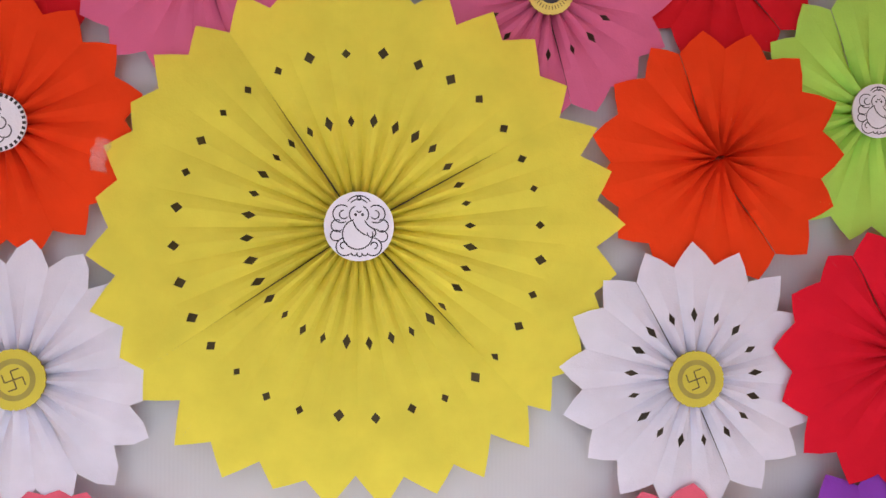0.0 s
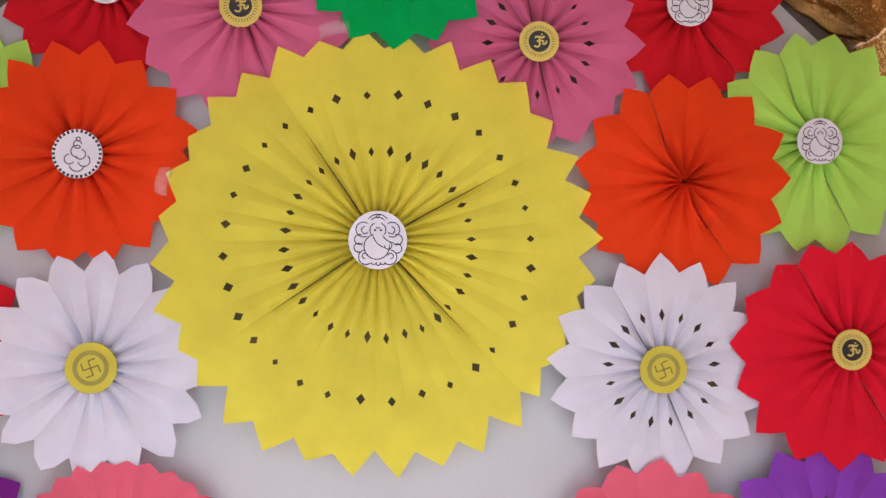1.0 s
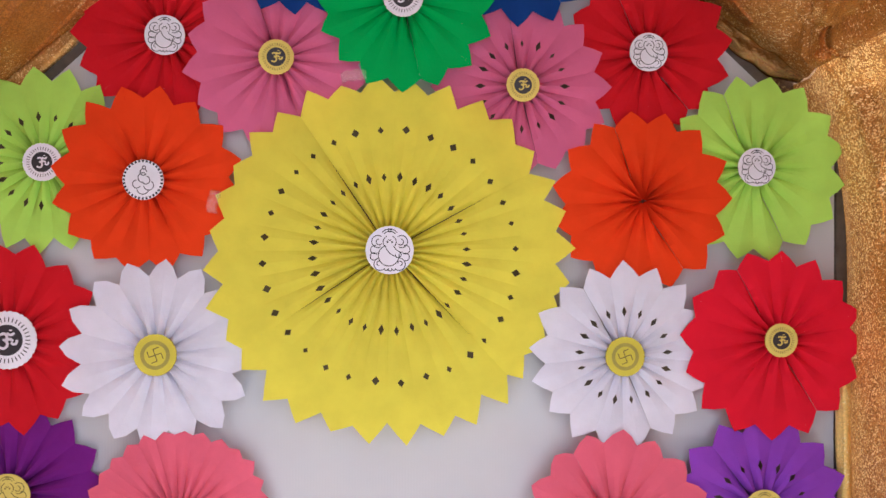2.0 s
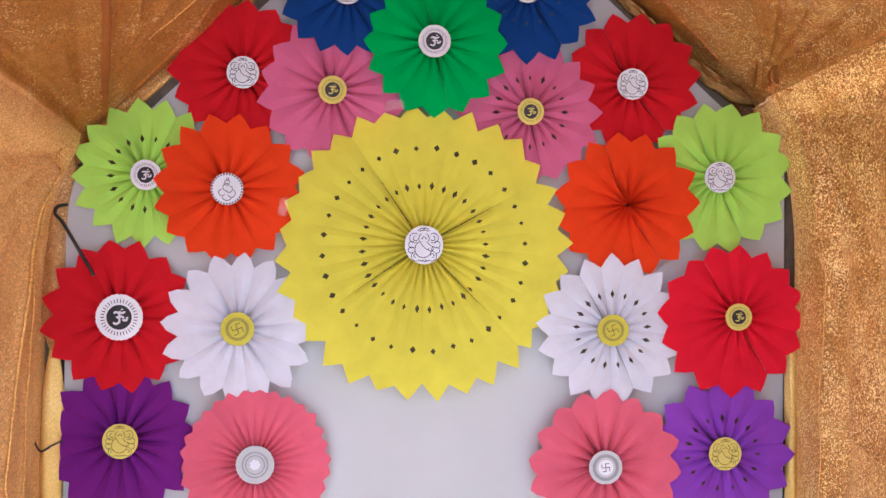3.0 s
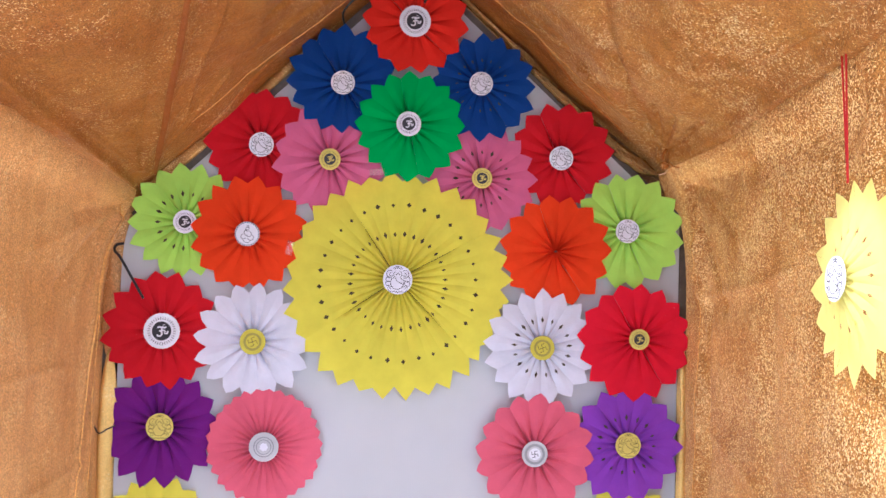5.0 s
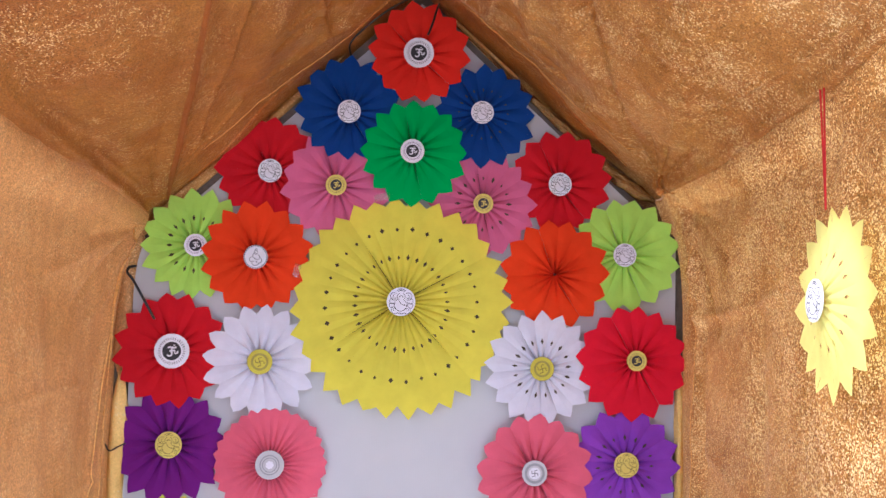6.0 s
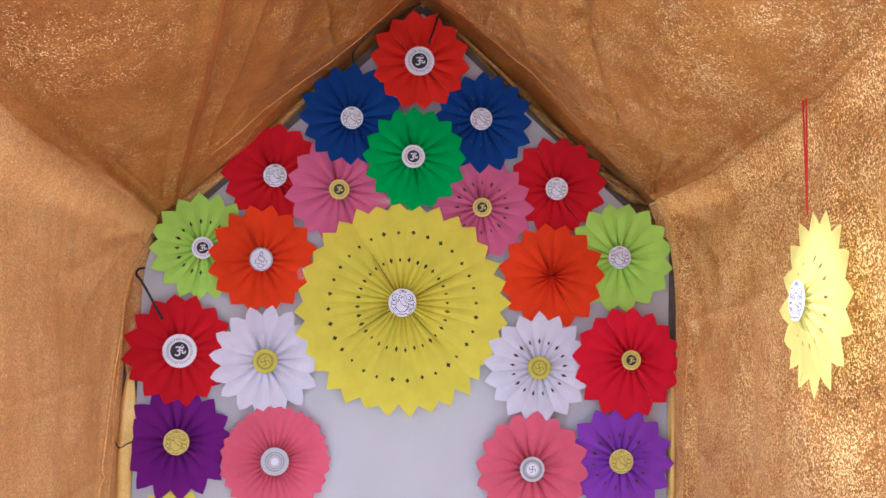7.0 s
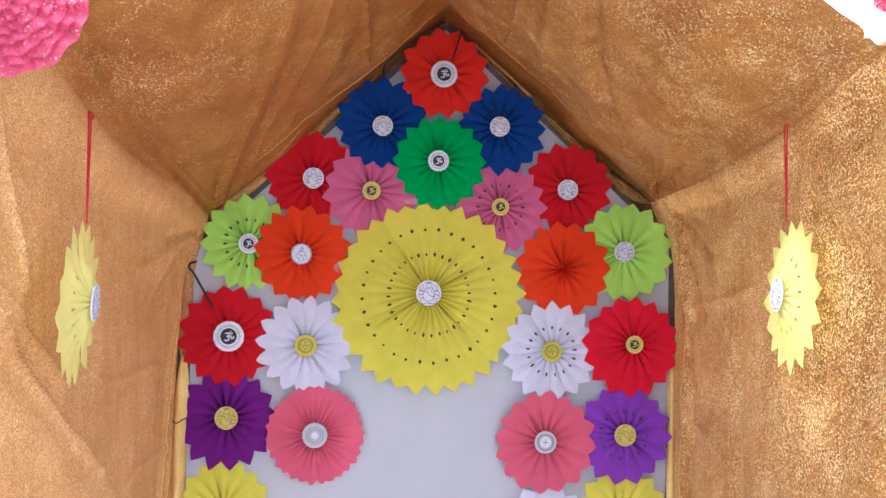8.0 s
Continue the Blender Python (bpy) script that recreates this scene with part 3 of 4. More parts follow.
def roof_place(side):
    def place(u, v):
        ze, xe = lerp_table(EAVE_Z[side], u), lerp_table(EAVE_X[side], u)
        zr, xr = lerp_table(RIDGE, u), 0.036
        sag = 0.05 * math.sin(math.pi * v) * min(1.0, max(0.0, u) / 0.5)
        x, z = xe + (xr - xe) * v, ze + (zr - ze) * v
        n = Vector((-side * (zr - ze), 0, -abs(xr - xe))).normalized()
        return (x + n.x * sag, -u, z + n.z * sag), n
    return place


# folds are (line in sheet coordinates, width, height, sharp); a height over zero comes into the room
RIGHT_WALL = [(((0.14, 0.2), (0.142, 0.93)), 0.014, 0.012, True), (((0.0, 0.990), (1.42, 0.990)), 0.020, 0.009), (((0.05, 0.955), (1.42, 0.950)), 0.022, -0.012),
              (((0.12, 0.806), (0.75, 0.832)), 0.010, 0.010, True), (((0.15, 0.790), (0.6, 0.810)), 0.020, -0.006), (((0.15, 0.64), (0.55, 0.60)), 0.015, 0.007, True),
              (((0.60, 0.3), (0.62, 0.80)), 0.05, -0.012), (((0.85, 0.2), (1.35, 0.72)), 0.05, 0.016), (((0.02, 0.98), (0.22, 0.60)), 0.03, -0.010),
              (((1.0, 0.95), (1.42, 0.82)), 0.030, 0.014), (((1.05, 0.90), (1.42, 0.74)), 0.030, -0.012), (((0.18, 0.2), (0.20, 0.8)), 0.03, -0.010)]
LEFT_WALL = [(((0.28, 0.45), (0.050, 0.97)), 0.014, 0.012, True), (((0.17, 0.42), (0.03, 0.93)), 0.012, 0.008, True), (((0.0, 0.985), (1.42, 0.975)), 0.030, 0.018),
             (((0.95, 0.715), (1.40, 0.83)), 0.012, 0.024, True), (((0.97, 0.695), (1.42, 0.80)), 0.026, -0.016), (((0.60, 0.54), (1.25, 0.775)), 0.012, 0.030, True),
             (((0.66, 0.53), (1.30, 0.75)), 0.040, 0.016), (((1.13, 0.80), (1.26, 0.93)), 0.014, 0.020, True), (((1.2, 0.80), (1.40, 0.95)), 0.05, 0.016),
             (((0.05, 0.965), (0.9, 0.93)), 0.025, -0.010), (((0.4, 0.35), (0.45, 0.85)), 0.06, -0.010), (((0.85, 0.62), (1.3, 0.60)), 0.02, 0.010)]
RIGHT_ROOF = [(((0.0, 0.015), (1.42, 0.02)), 0.022, 0.016), (((0.02, 0.08), (0.35, 0.318)), 0.030, -0.022), (((0.35, 0.318), (0.61, 0.49)), 0.035, -0.024), (((0.61, 0.49), (0.95, 0.60)), 0.035, -0.022),
              (((0.0, 0.035), (0.18, 0.36)), 0.009, 0.013, True), (((0.18, 0.36), (0.13, 0.40)), 0.010, 0.010, True), (((0.70, 0.44), (0.55, 0.49)), 0.010, 0.010, True),
              (((0.70, 0.115), (1.30, 0.045)), 0.010, 0.010, True), (((0.75, 0.090), (1.30, 0.022)), 0.020, -0.004), (((0.15, 0.75), (0.55, 0.745)), 0.012, 0.010, True),
              (((0.25, 0.60), (0.75, 0.66)), 0.03, 0.012), (((0.10, 0.06), (0.7, 0.20)), 0.03, 0.012), (((0.6, 0.25), (1.2, 0.32)), 0.05, 0.014)]
LEFT_ROOF = [(((0.0, 0.015), (1.42, 0.07)), 0.016, 0.016, True), (((0.05, 0.045), (1.42, 0.11)), 0.022, -0.014), (((0.0, 0.085), (0.225, 0.211)), 0.022, -0.006), (((0.225, 0.211), (0.50, 0.34)), 0.022, -0.006),
             (((0.50, 0.34), (0.90, 0.545)), 0.022, -0.006), (((0.12, 0.115), (0.80, 0.44)), 0.016, 0.004), (((0.18, 0.245), (0.85, 0.575)), 0.012, 0.008, True),
             (((0.20, 0.665), (0.70, 0.655)), 0.010, 0.014, True), (((0.20, 0.70), (0.8, 0.70)), 0.03, -0.012), (((0.3, 0.45), (0.7, 0.60)), 0.05, 0.010), (((0.45, 0.20), (1.1, 0.26)), 0.05, 0.012),
             (((0.35, 0.25), (0.55, 0.36)), 0.012, 0.010, True)]
# soft wrinkles: down the roof beside the gable edge, and across the walls
RIGHT_ROOF += [(((0.10, 0.86), (0.22, 0.50)), 0.016, 0.009), (((0.20, 0.90), (0.34, 0.52)), 0.018, -0.010), (((0.34, 0.92), (0.46, 0.60)), 0.014, 0.010, True), (((0.14, 0.62), (0.24, 0.30)), 0.014, 0.008, True)]
LEFT_ROOF += [(((0.10, 0.88), (0.26, 0.46)), 0.016, 0.010), (((0.22, 0.90), (0.40, 0.52)), 0.016, -0.010), (((0.34, 0.86), (0.48, 0.56)), 0.012, 0.010, True)]
LEFT_WALL += [(((0.30, 0.735), (0.75, 0.720)), 0.010, 0.008, True), (((0.20, 0.60), (0.55, 0.585)), 0.010, 0.007, True)]
# small creases that fan out from the knots at the eaves
crease_rng = random.Random(12)
for folds, start, spread in ((RIGHT_ROOF, (0.03, 0.045), 70), (LEFT_ROOF, (0.03, 0.05), 70), (RIGHT_WALL, (0.03, 0.975), -75), (LEFT_WALL, (0.03, 0.97), -60)):
    for k in range(7):
        a = radians(spread * (k + crease_rng.uniform(0.1, 0.9)) / 7)
        r0, r1 = crease_rng.uniform(0.0, 0.05), crease_rng.uniform(0.18, 0.50)
        stretch = 1.0 if abs(spread) == 70 else 0.55
        line = ((start[0] + r0 * math.cos(a), start[1] + r0 * math.sin(a) * stretch), (start[0] + r1 * math.cos(a), start[1] + r1 * math.sin(a) * stretch))
        folds.append((line, crease_rng.uniform(0.008, 0.016), crease_rng.choice((-1, 1)) * crease_rng.uniform(0.007, 0.014), True))
RIGHT_SEAMS = [((0.148, 0.15), (0.138, 0.93), 0.0014)]
LEFT_SEAMS = [((0.285, 0.43), (0.048, 0.975), 0.0024), ((0.165, 0.42), (0.030, 0.93), 0.0018)]
RIGHT_ROOF_SEAMS = [((0.085, 0.10), (0.070, 0.93), 0.0011)]
LEFT_ROOF_SEAMS = [((0.100, 0.24), (0.055, 0.95), 0.0014)]
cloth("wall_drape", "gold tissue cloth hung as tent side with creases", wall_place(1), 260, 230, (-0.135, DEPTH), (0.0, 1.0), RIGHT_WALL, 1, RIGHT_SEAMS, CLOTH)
cloth("wall_drape", "gold tissue cloth hung as tent side with long diagonal fold", wall_place(-1), 260, 230, (-0.135, DEPTH), (0.0, 1.0), LEFT_WALL, -1, LEFT_SEAMS, LEFT_CLOTH)
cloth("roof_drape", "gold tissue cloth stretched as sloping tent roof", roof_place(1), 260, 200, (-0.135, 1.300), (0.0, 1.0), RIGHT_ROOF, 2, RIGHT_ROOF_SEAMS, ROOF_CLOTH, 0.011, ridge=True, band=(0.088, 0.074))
cloth("roof_drape", "gold tissue cloth of tent roof with deep gathered fold", roof_place(-1), 260, 200, (-0.135, DEPTH), (0.0, 1.0), LEFT_ROOF, -2, LEFT_ROOF_SEAMS, LEFT_ROOF_CLOTH, 0.011, ridge=True, band=(0.112, 0.058), tuck=((0.0, 0.078), (0.225, 0.186), (0.50, 0.300), (0.90, 0.482), (1.25, 0.640)))

# brown filler wall, added and not seen itself, closes the tent's end
bm = bmesh.new()
bar(bm, -1.05, 1.05, 0.115, 0.215, 0.0, 2.7)
tagged(to_object("wall_filler", bm, DARK_CLOTH), "dark brown filler wall added behind the board", "drape", kind="structure")


def roll(name, points, r, mat, label, seed):
    """A rolled and pinched hem of cloth along a line."""
    rng = random.Random(seed)
    bm = bmesh.new()
    pts = curve(points, 14)
    n, rings = 14, []
    for i, p in enumerate(pts):
        d = (pts[min(i + 1, len(pts) - 1)] - pts[max(i - 1, 0)]).normalized()
        u = d.cross(Vector((0, 1, 0))).normalized()
        v = d.cross(u)
        ring = []
        for k in range(n):
            a = 2 * math.pi * k / n
            end = min(1.0, 0.25 + 6.0 * min(i, len(pts) - 1 - i) / len(pts))
            rr = end * r * (1 + 0.35 * noise.noise(Vector((p.x * 9, p.z * 9, k * 0.7 + seed))) + 0.18 * math.sin(3 * a + i * 0.12))
            ring.append(bm.verts.new(p + (u * math.cos(a) + v * math.sin(a) * 0.7) * rr))
        rings.append(ring)
    for a, b in zip(rings, rings[1:]):
        for k in range(n):
            bm.faces.new((a[k], a[(k + 1) % n], b[(k + 1) % n], b[k]))
    bm.faces.new(rings[0][::-1])
    bm.faces.new(rings[-1])
    bmesh.ops.recalc_face_normals(bm, faces=bm.faces)
    return tagged(to_object(name, bm, mat, smooth=True), label, "hem", "rolled hems round the board")


roll("rolled_hem", [(0.800, 0.026, 0.0), (0.799, 0.022, 0.7), (0.797, 0.022, 1.10), (0.797, 0.028, 1.34)], 0.013, HEM, "shiny pale gold rolled hem beside the board", 3)
roll("rolled_hem", [(-0.790, 0.040, 0.0), (-0.780, 0.034, 0.6), (-0.774, 0.034, 1.0), (-0.766, 0.040, 1.30)], 0.021, HEM, "shiny gold rolled hem beside the board", 5)
roll("rolled_hem", [(-0.772, 0.048, 1.28), (-0.766, 0.048, 1.45), (-0.758, 0.046, 1.60), (-0.738, 0.040, 1.705)], 0.023, LEFT_CLOTH, "dull gold hem folded beside the board", 6)


def crumpled_hem(points, widths, mat, label, seed):
    """A loose strip of metallic cloth pulled tight along a line and crushed into small sharp folds."""
    bm = bmesh.new()
    pts = curve(points, 40)
    m, rows = 16, []
    for i, p in enumerate(pts):
        f = i / (len(pts) - 1)
        d = (pts[min(i + 1, len(pts) - 1)] - pts[max(i - 1, 0)]).normalized()
        across = d.cross(Vector((0, 1, 0))).normalized()
        half = 0.5 * lerp_table(widths, f) * (1 + 0.22 * noise.noise(Vector((f * 14, seed, 0.3))))
        row = []
        for j in range(m + 1):
            q = 2 * j / m - 1
            # long ridges run along the strip, short creases cross it
            ridge = 0.006 * abs(noise.noise(Vector((f * 7, q * 2.6, seed)))) + 0.004 * abs(noise.noise(Vector((f * 24 + q, q * 5, seed + 3))))
            arch = 0.010 * (1 - q * q)
            row.append(bm.verts.new(p + across * half * q + Vector((0, -arch - ridge * 2.0 * (1 - q ** 4), 0))))
        rows.append(row)
    for a, b in zip(rows, rows[1:]):
        for j in range(m):
            bm.faces.new((a[j], a[j + 1], b[j + 1], b[j]))
    bmesh.ops.recalc_face_normals(bm, faces=bm.faces)
    strip = tagged(to_object("crumpled_hem", bm, mat, smooth=True), label, "hem", "rolled hems round the board")
    thick = strip.modifiers.new("thickness", "SOLIDIFY")
    thick.thickness = 0.0012
    return strip


crumpled_hem([(0.722, 0.040, 1.806), (0.62, 0.044, 1.868), (0.50, 0.046, 1.972), (0.36, 0.048, 2.098)], [(0, 0.012), (0.15, 0.040), (0.55, 0.034), (1.0, 0.022)],
             FOIL_HEM, "crushed dark gold foil hem along the gable edge", 8)
roll("rolled_hem", [(0.36, 0.05, 2.094), (0.24, 0.052, 2.204), (0.10, 0.054, 2.332)], 0.0055, FOIL_HEM, "thin gold hem along the upper gable edge", 9)
roll("rolled_hem", [(0.33, 0.044, 2.142), (0.23, 0.046, 2.232), (0.10, 0.050, 2.346)], 0.0045, GABLE_HEM, "thin bronze cord along the upper gable edge", 10)
roll("rolled_hem", [(-0.70, 0.05, 1.72), (-0.52, 0.05, 1.875), (-0.33, 0.052, 2.06), (-0.16, 0.054, 2.235)], 0.014, GABLE_HEM, "brown shaded hem along the gable edge", 11)


def bow(x, y, z, s, label, seed):
    """A small knot of gathered cloth with two loops."""
    thing = tagged(new("cloth_knot"), label, "knot", "knots at the eaves")
    thing.location = (x, y, z)
    bm = bmesh.new()
    bmesh.ops.create_icosphere(bm, subdivisions=2, radius=0.011 * s)
    for v in bm.verts:
        v.co *= 1 + 0.3 * noise.noise(v.co * 90 + Vector((seed, 0, 0)))
    part("knot", bm, BAND, thing, smooth=True)
    for cx, cz, rx, rz, turn in ((0.006, 0.020, 0.013, 0.017, 0.2), (0.028, 0.007, 0.020, 0.012, 0.5)):
        # a puffed loop of cloth pinched at the knot
        bm = bmesh.new()
        rings = []
        for k in range(25):
            a = 2 * math.pi * k / 24
            swell = 0.35 + 0.65 * (0.5 - 0.5 * math.cos(a + turn))
            c = Vector((cx * s + rx * s * math.cos(a), -0.010, cz * s + rz * s * math.sin(a)))
            out = Vector((math.cos(a), 0, math.sin(a)))
            rings.append([bm.verts.new(c + (out * math.cos(q) * 0.0020 + Vector((0, 1, 0)) * math.sin(q) * 0.008) * s * swell) for q in [2 * math.pi * i / 8 for i in range(8)]])
        for p, q in zip(rings, rings[1:]):
            for i in range(8):
                bm.faces.new((p[i], p[(i + 1) % 8], q[(i + 1) % 8], q[i]))
        bmesh.ops.recalc_face_normals(bm, faces=bm.faces)
        part("loop", bm, BAND, thing, smooth=True)
    return thing


bow(0.700, -0.075, 1.822, 1.15, "gathered gold cloth knot with two loops", 1)
bow(-0.706, -0.030, 1.728, 0.4, "small gathered gold cloth knot at eave", 2)


def wire(points, r, label):
    bm = bmesh.new()
    tube(bm, curve(points, 12), r)
    return tagged(to_object("wire", bm, WIRE, smooth=True), label, "wire")


wire([(-0.735, 0.03, 1.585), (-0.750, 0.018, 1.580), (-0.752, 0.012, 1.565), (-0.735, 0.010, 1.545), (-0.690, 0.006, 1.470), (-0.672, 0.004, 1.440)], 0.0035, "black wire bent into a hook over the board edge")
wire([(-0.160, 0.010, 2.190), (-0.158, -0.035, 2.212), (-0.118, -0.045, 2.254), (-0.052, -0.045, 2.308), (0.030, -0.040, 2.358)], 0.0030, "thin black cable along the gable top")
wire([(0.085, 0.0, 2.345), (0.080, -0.022, 2.325), (0.066, -0.030, 2.275), (0.055, -0.030, 2.245)], 0.0030, "thin black cable hanging over a red fan")
wire([(-0.79, 0.0, 1.105), (-0.775, -0.004, 1.085), (-0.755, 0.0, 1.095), (-0.742, 0.02, 1.10)], 0.0020, "short twisted binding wire at the board edge")

# ---- fans on the board ----
H_YELLOW = ((0.683, 0.023, 0.020), (0.415, 0.028, 0.0145))
H_SMALL = ((0.47, 0.056, 0.025),)
FANS = [
    # seed, x, z, layer, material, R, N, phase, label, badge, badge radius, other
    (1, -0.001, 1.503, 2.4, YELLOW, 0.309, 32, 5.3, "large bright yellow pleated paper fan with two rings of holes", "figure", 0.040, dict(tooth=0.088, power=0.95, holes=H_YELLOW, joints=(0.08, 0.335, 0.59, 0.845), deep=0.6, skew=(0.001, -0.0155), slips=((-4.5, 0.5), (0.0, 0.9), (0.3, -1.0), (-3.6, -4.4)))),
    (2, -0.375, 1.859, 0, RED, 0.149, 16, 19.5, "red pleated paper fan with white badge", "figure", 0.033, dict(tooth=0.14, skew=(-0.008, 0.008))),
    (3, -0.190, 1.823, 1.1, PINK, 0.156, 16, 8, "pink pleated paper fan with yellow badge", "syllable_yellow", 0.029, dict(tooth=0.15)),
    (4, 0.020, 1.922, 3.2, GREEN, 0.152, 16, 0.3, "bright green pleated paper fan", "syllable_white", 0.033, dict(tooth=0.15, skew=(0.004, -0.005))),
    (5, 0.223, 1.783, 1, PINK, 0.154, 16, 0, "pink pleated paper fan with ring of holes", "syllable_yellow", 0.028, dict(tooth=0.15, holes=H_SMALL)),
    (6, 0.442, 1.845, 0, RED, 0.147, 15, 9, "red pleated paper fan with white badge", "figure", 0.033, dict(tooth=0.14, skew=(0.003, 0.010))),
    (7, -0.572, 1.646, 0, LIME, 0.158, 17, 12.3, "lime green pleated paper fan with ring of holes", "syllable_white", 0.031, dict(tooth=0.17, holes=H_SMALL, skew=(0.0, 0.005))),
    (8, -0.404, 1.617, 1.6, ORANGE, 0.157, 16, 13.7, "orange pleated paper fan with dotted badge", "small_figure", 0.033, dict(tooth=0.15)),
    (9, 0.629, 1.648, 0.8, LIME, 0.163, 16, 12.4, "lime green pleated paper fan with white badge", "figure", 0.033, dict(tooth=0.15, skew=(0.005, 0.0))),
    (10, 0.430, 1.588, 1.6, ORANGE, 0.158, 15, 2.1, "orange pleated paper fan without a badge", "", 0, dict(tooth=0.15)),
    (11, -0.624, 1.354, 0.4, RED, 0.16, 16, 8.8, "red pleated paper fan with big scalloped badge", "syllable_white", 0.047, dict(tooth=0.15, skew=(-0.006, 0.002))),
    (12, -0.383, 1.330, 1.7, WHITE, 0.159, 16, 18.4, "white pleated paper fan with petal-shaped teeth", "cross_lime", 0.034, dict(tooth=0.19, power=1.4)),
    (13, 0.395, 1.325, 2.8, WHITE, 0.161, 17, 5.3, "white pleated paper fan with ring of holes", "cross_lime", 0.033, dict(tooth=0.16, holes=H_SMALL)),
    (14, 0.658, 1.353, 4.1, CRIMSON, 0.161, 16, 19.2, "crimson pleated paper fan with yellow badge", "syllable_yellow", 0.028, dict(tooth=0.13, skew=(-0.009, -0.008))),
    (15, -0.625, 1.098, -0.6, PURPLE, 0.1635, 16, 5.4, "dark purple pleated paper fan with yellow badge", "figure_yellow", 0.036, dict(tooth=0.18, deep=0.85, skew=(-0.004, -0.007))),
    (16, -0.347, 1.051, 2.8, CORAL, 0.156, 30, 3, "coral pink pleated paper fan with fine teeth", "blank_grey", 0.039, dict(tooth=0.065, deep=1.2)),
    (17, 0.378, 1.040, 3.2, CORAL, 0.164, 16, 17.9, "coral pink pleated paper fan with rounded teeth", "cross_grey", 0.035, dict(tooth=0.13, power=1.35, deep=0.9, skew=(0.004, -0.005))),
    (18, 0.637, 1.062, 2.2, VIOLET, 0.161, 15, 20.8, "violet pleated paper fan with ring of holes", "figure_yellow", 0.035, dict(tooth=0.15, holes=H_SMALL, skew=(-0.004, -0.002))),
    (19, 0.031, 2.199, 3, SCARLET, 0.145, 14, 20.4, "scarlet pleated paper fan at the gable top", "syllable_white", 0.042, dict(tooth=0.14, skew=(0.001, 0.005))),
    (20, -0.159, 2.029, 2.3, BLUE, 0.149, 16, 21.5, "dark blue pleated paper fan with white badge", "figure", 0.032, dict(tooth=0.15, skew=(-0.003, 0.012))),
    (21, 0.214, 2.039, 2.3, BLUE, 0.147, 16, 21.5, "dark blue pleated paper fan with small holes", "figure", 0.032, dict(tooth=0.15, holes=((0.47, 0.040, 0.018),), skew=(0.007, -0.008))),
    (22, -0.630, 0.806, -1.2, YELLOW, 0.156, 16, 5, "yellow pleated paper fan low on the board", "figure", 0.033, dict(tooth=0.15)),
    (23, 0.640, 0.797, 0, YELLOW, 0.156, 16, 5, "yellow pleated paper fan low on the board", "figure", 0.033, dict(tooth=0.15)),
    (24, 0.385, 0.745, 0, WHITE, 0.156, 16, 3, "white pleated paper fan low on the board", "cross_lime", 0.033, dict(tooth=0.15)),
]
for seed, x, z, layer, mat, R, N, phase, label, kind, br, more in FANS:
    hang_on_board(seed, x, z, layer, mat=mat, R=R, N=N, phase=phase, label=label, kind=kind, badge_r=br, **more)

# ---- fans hung on threads at the tent sides ----
for seed, c, rz, top, tilt in ((31, (0.631, -1.044, 1.545), -98.7, (0.662, -0.955, 1.900), -3.0), (32, (-0.655, -1.060, 1.508), 99.0, (-0.698, -0.930, 1.858), 2.0)):
    thing, w = paper_fan(seed, LEMON, 0.148, 16, 8, "pale lemon pleated paper fan hung on a red thread", kind="figure", badge_r=0.032, tooth=0.20, deep=0.28, cone=0.026,
                         holes=((0.47, 0.040, 0.020),), group="fans hung at the tent sides", jitter=1.4)
    thing.matrix_world = pose(*c, 90 + tilt, 0, rz)
    head = Vector(c) + Vector((0, 0.022, 0.138))
    t = Vector(top)
    line = tagged(new("red_thread"), "red thread tied to the gold cloth", "thread", "threads of the hung fans")
    line.location = t
    for k in (-1, 1):
        bm = bmesh.new()
        tube(bm, curve([(0, 0.006 * k, 0), tuple((head - t) * 0.5 + Vector((0, 0.003 * k, 0))), tuple(head - t)], 8), 0.0016, 6)
        part("strand", bm, THREAD, line, smooth=True)
    bm = bmesh.new()
    tube(bm, [Vector((0.002 * math.cos(a * 2), 0.010 * math.cos(a), 0.007 * math.sin(a))) for a in [2 * math.pi * k / 16 for k in range(17)]], 0.0022, 6)
    part("knot", bm, THREAD, line, smooth=True)


# ---- pink net rosettes at the tent's front corners ----
def net_rosette(x, y, z, R, seed, label):
    thing = tagged(new("net_rosette"), label, "rosette", "net rosettes at the tent front")
    thing.location = (x, y, z)
    for k in range(9):
        bm = bmesh.new()
        r = R * (1 - 0.10 * k)
        n = 150
        rows = []
        for q, rad in ((0, 0.25), (1, 0.55), (2, 0.72), (3, 0.82), (4, 0.92), (5, 1.0)):
            row = []
            for i in range(n):
                a = 2 * math.pi * i / n
                ruffle = 0.0042 * (rad ** 3) * math.sin((19 + 2 * (k % 3)) * a + k * 2.1 + noise.noise(Vector((math.cos(a) * 2, math.sin(a) * 2, k))) * 4)
                rr = r * rad * (1 + 0.07 * noise.noise(Vector((math.cos(a) * 3, math.sin(a) * 3, seed + k))))
                row.append(bm.verts.new((rr * math.cos(a), -0.008 * k + ruffle - 0.012 * (1 - rad), rr * math.sin(a))))
            rows.append(row)
        for a, b in zip(rows, rows[1:]):
            for i in range(n):
                bm.faces.new((a[i], a[(i + 1) % n], b[(i + 1) % n], b[i]))
        part("ruffle", bm, TULLE, thing, smooth=True)
    return thing


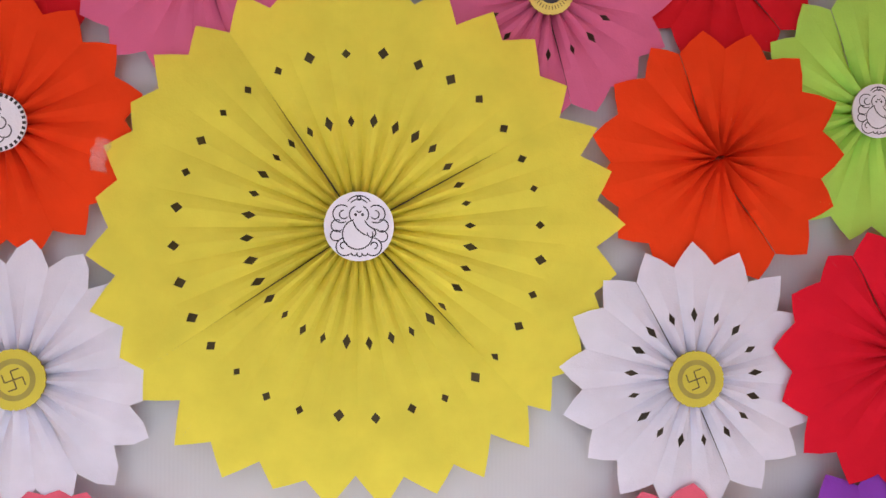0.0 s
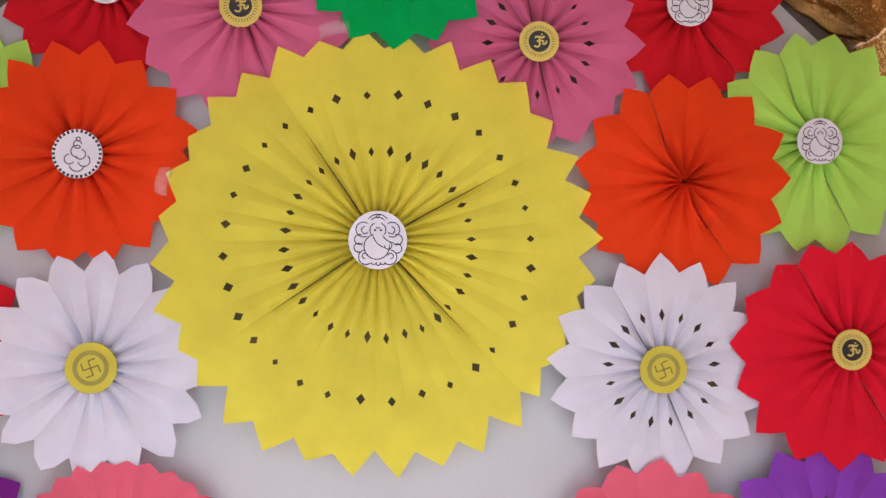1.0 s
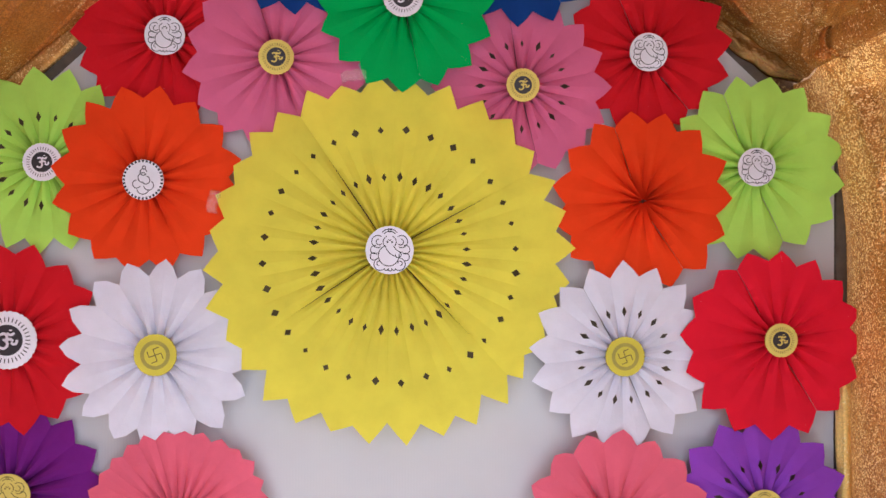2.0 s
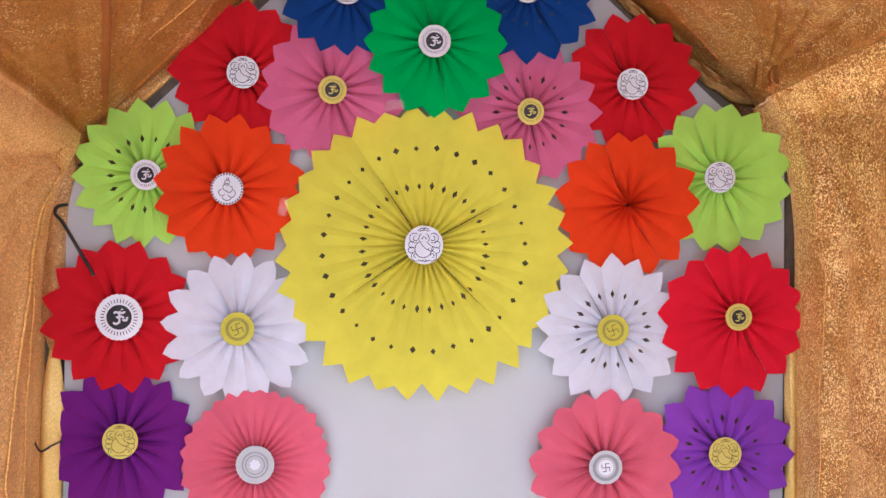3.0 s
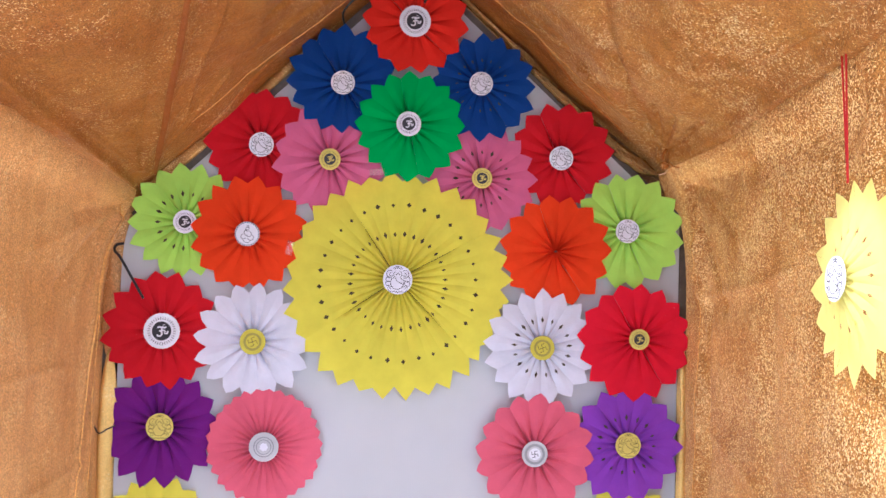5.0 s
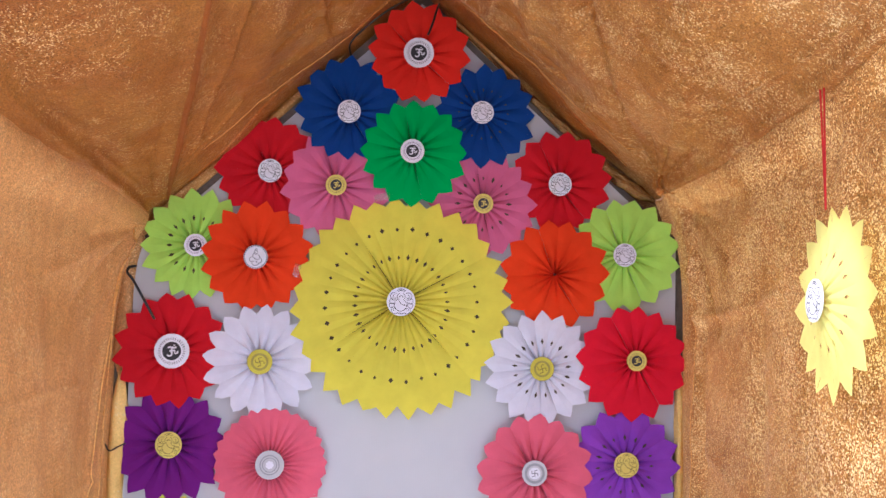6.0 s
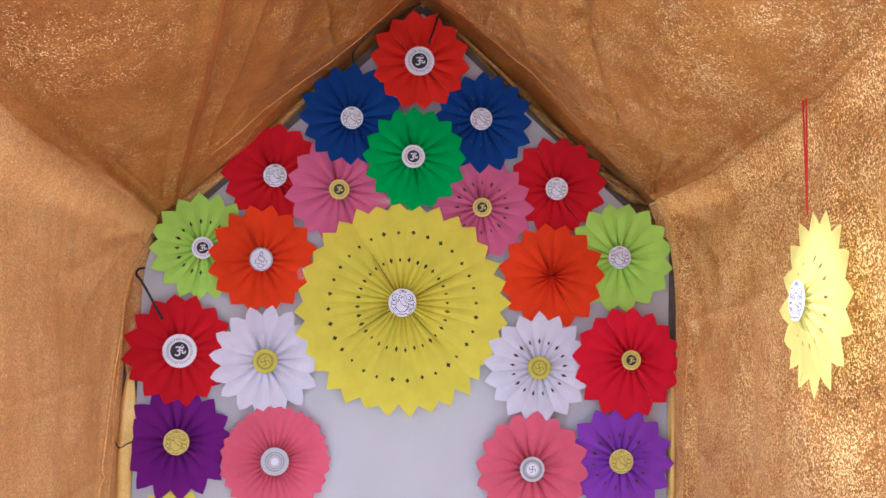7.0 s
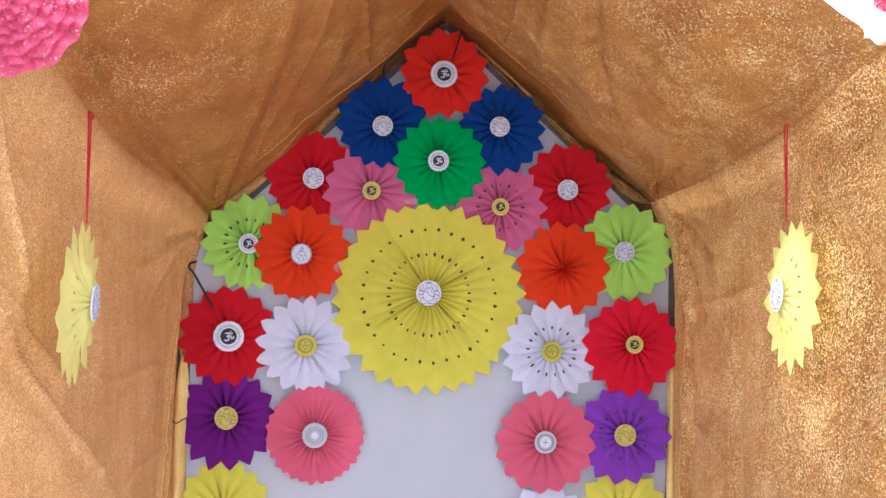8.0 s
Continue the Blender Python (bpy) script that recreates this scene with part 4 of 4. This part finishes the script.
net_rosette(-0.622, -1.41, 1.925, 0.108, 3, "shiny pink net rosette with ruffled layers")
net_rosette(0.600, -1.44, 1.990, 0.075, 6, "shiny pink net rosette with ruffled layers")


# ---- scraps of clear tape that hold the big fan ----
def clear_tape_material():
    m, n, l, p = material("clear_tape")
    v = texco(n, l)
    t = noise_tex(n, l, v, 160, 3)
    p.inputs["Base Color"].default_value = (0.86, 0.80, 0.78, 1)
    p.inputs["Roughness"].default_value = 0.12
    b = n.new("ShaderNodeBump")
    b.inputs["Strength"].default_value = 0.6
    b.inputs["Distance"].default_value = 0.003
    l.new(t.outputs["Fac"], b.inputs["Height"])
    l.new(b.outputs[0], p.inputs["Normal"])
    clear = n.new("ShaderNodeBsdfTransparent")
    mix = n.new("ShaderNodeMixShader")
    mix.inputs[0].default_value = 0.12
    l.new(clear.outputs[0], mix.inputs[1])
    l.new(p.outputs[0], mix.inputs[2])
    l.new(mix.outputs[0], n["Material Output"].inputs["Surface"])
    return m


TAPE = clear_tape_material()
for k, (x, y, z, turn, length) in enumerate(((-0.290, 0.002, 1.582, 78, 0.038), (-0.060, 0.000, 1.792, 8, 0.045))):
    bm = bmesh.new()
    n = 12
    rows = []
    for i in range(n + 1):
        f = i / n - 0.5
        bulge = 0.010 * math.cos(f * math.pi) + 0.002 * math.sin(f * 21 + k)
        rows.append([bm.verts.new((f * length, s * 0.009 + 0.001 * math.sin(f * 17), bulge + d)) for s, d in ((-1, 0), (1, 0), (1, -0.0003), (-1, -0.0003))])
    for a, b in zip(rows, rows[1:]):
        for c in range(4):
            bm.faces.new((a[c], a[(c + 1) % 4], b[(c + 1) % 4], b[c]))
    bm.faces.new(rows[0][::-1])
    bm.faces.new(rows[-1])
    bmesh.ops.recalc_face_normals(bm, faces=bm.faces)
    scrap = tagged(to_object("tape_scrap", bm, TAPE, smooth=True), "crumpled clear tape holding the yellow fan", "tape", "tape scraps on the board")
    scrap.matrix_world = pose(x, y, z, 90, 0, 0) @ pose(0, 0, 0, 0, 0, turn)
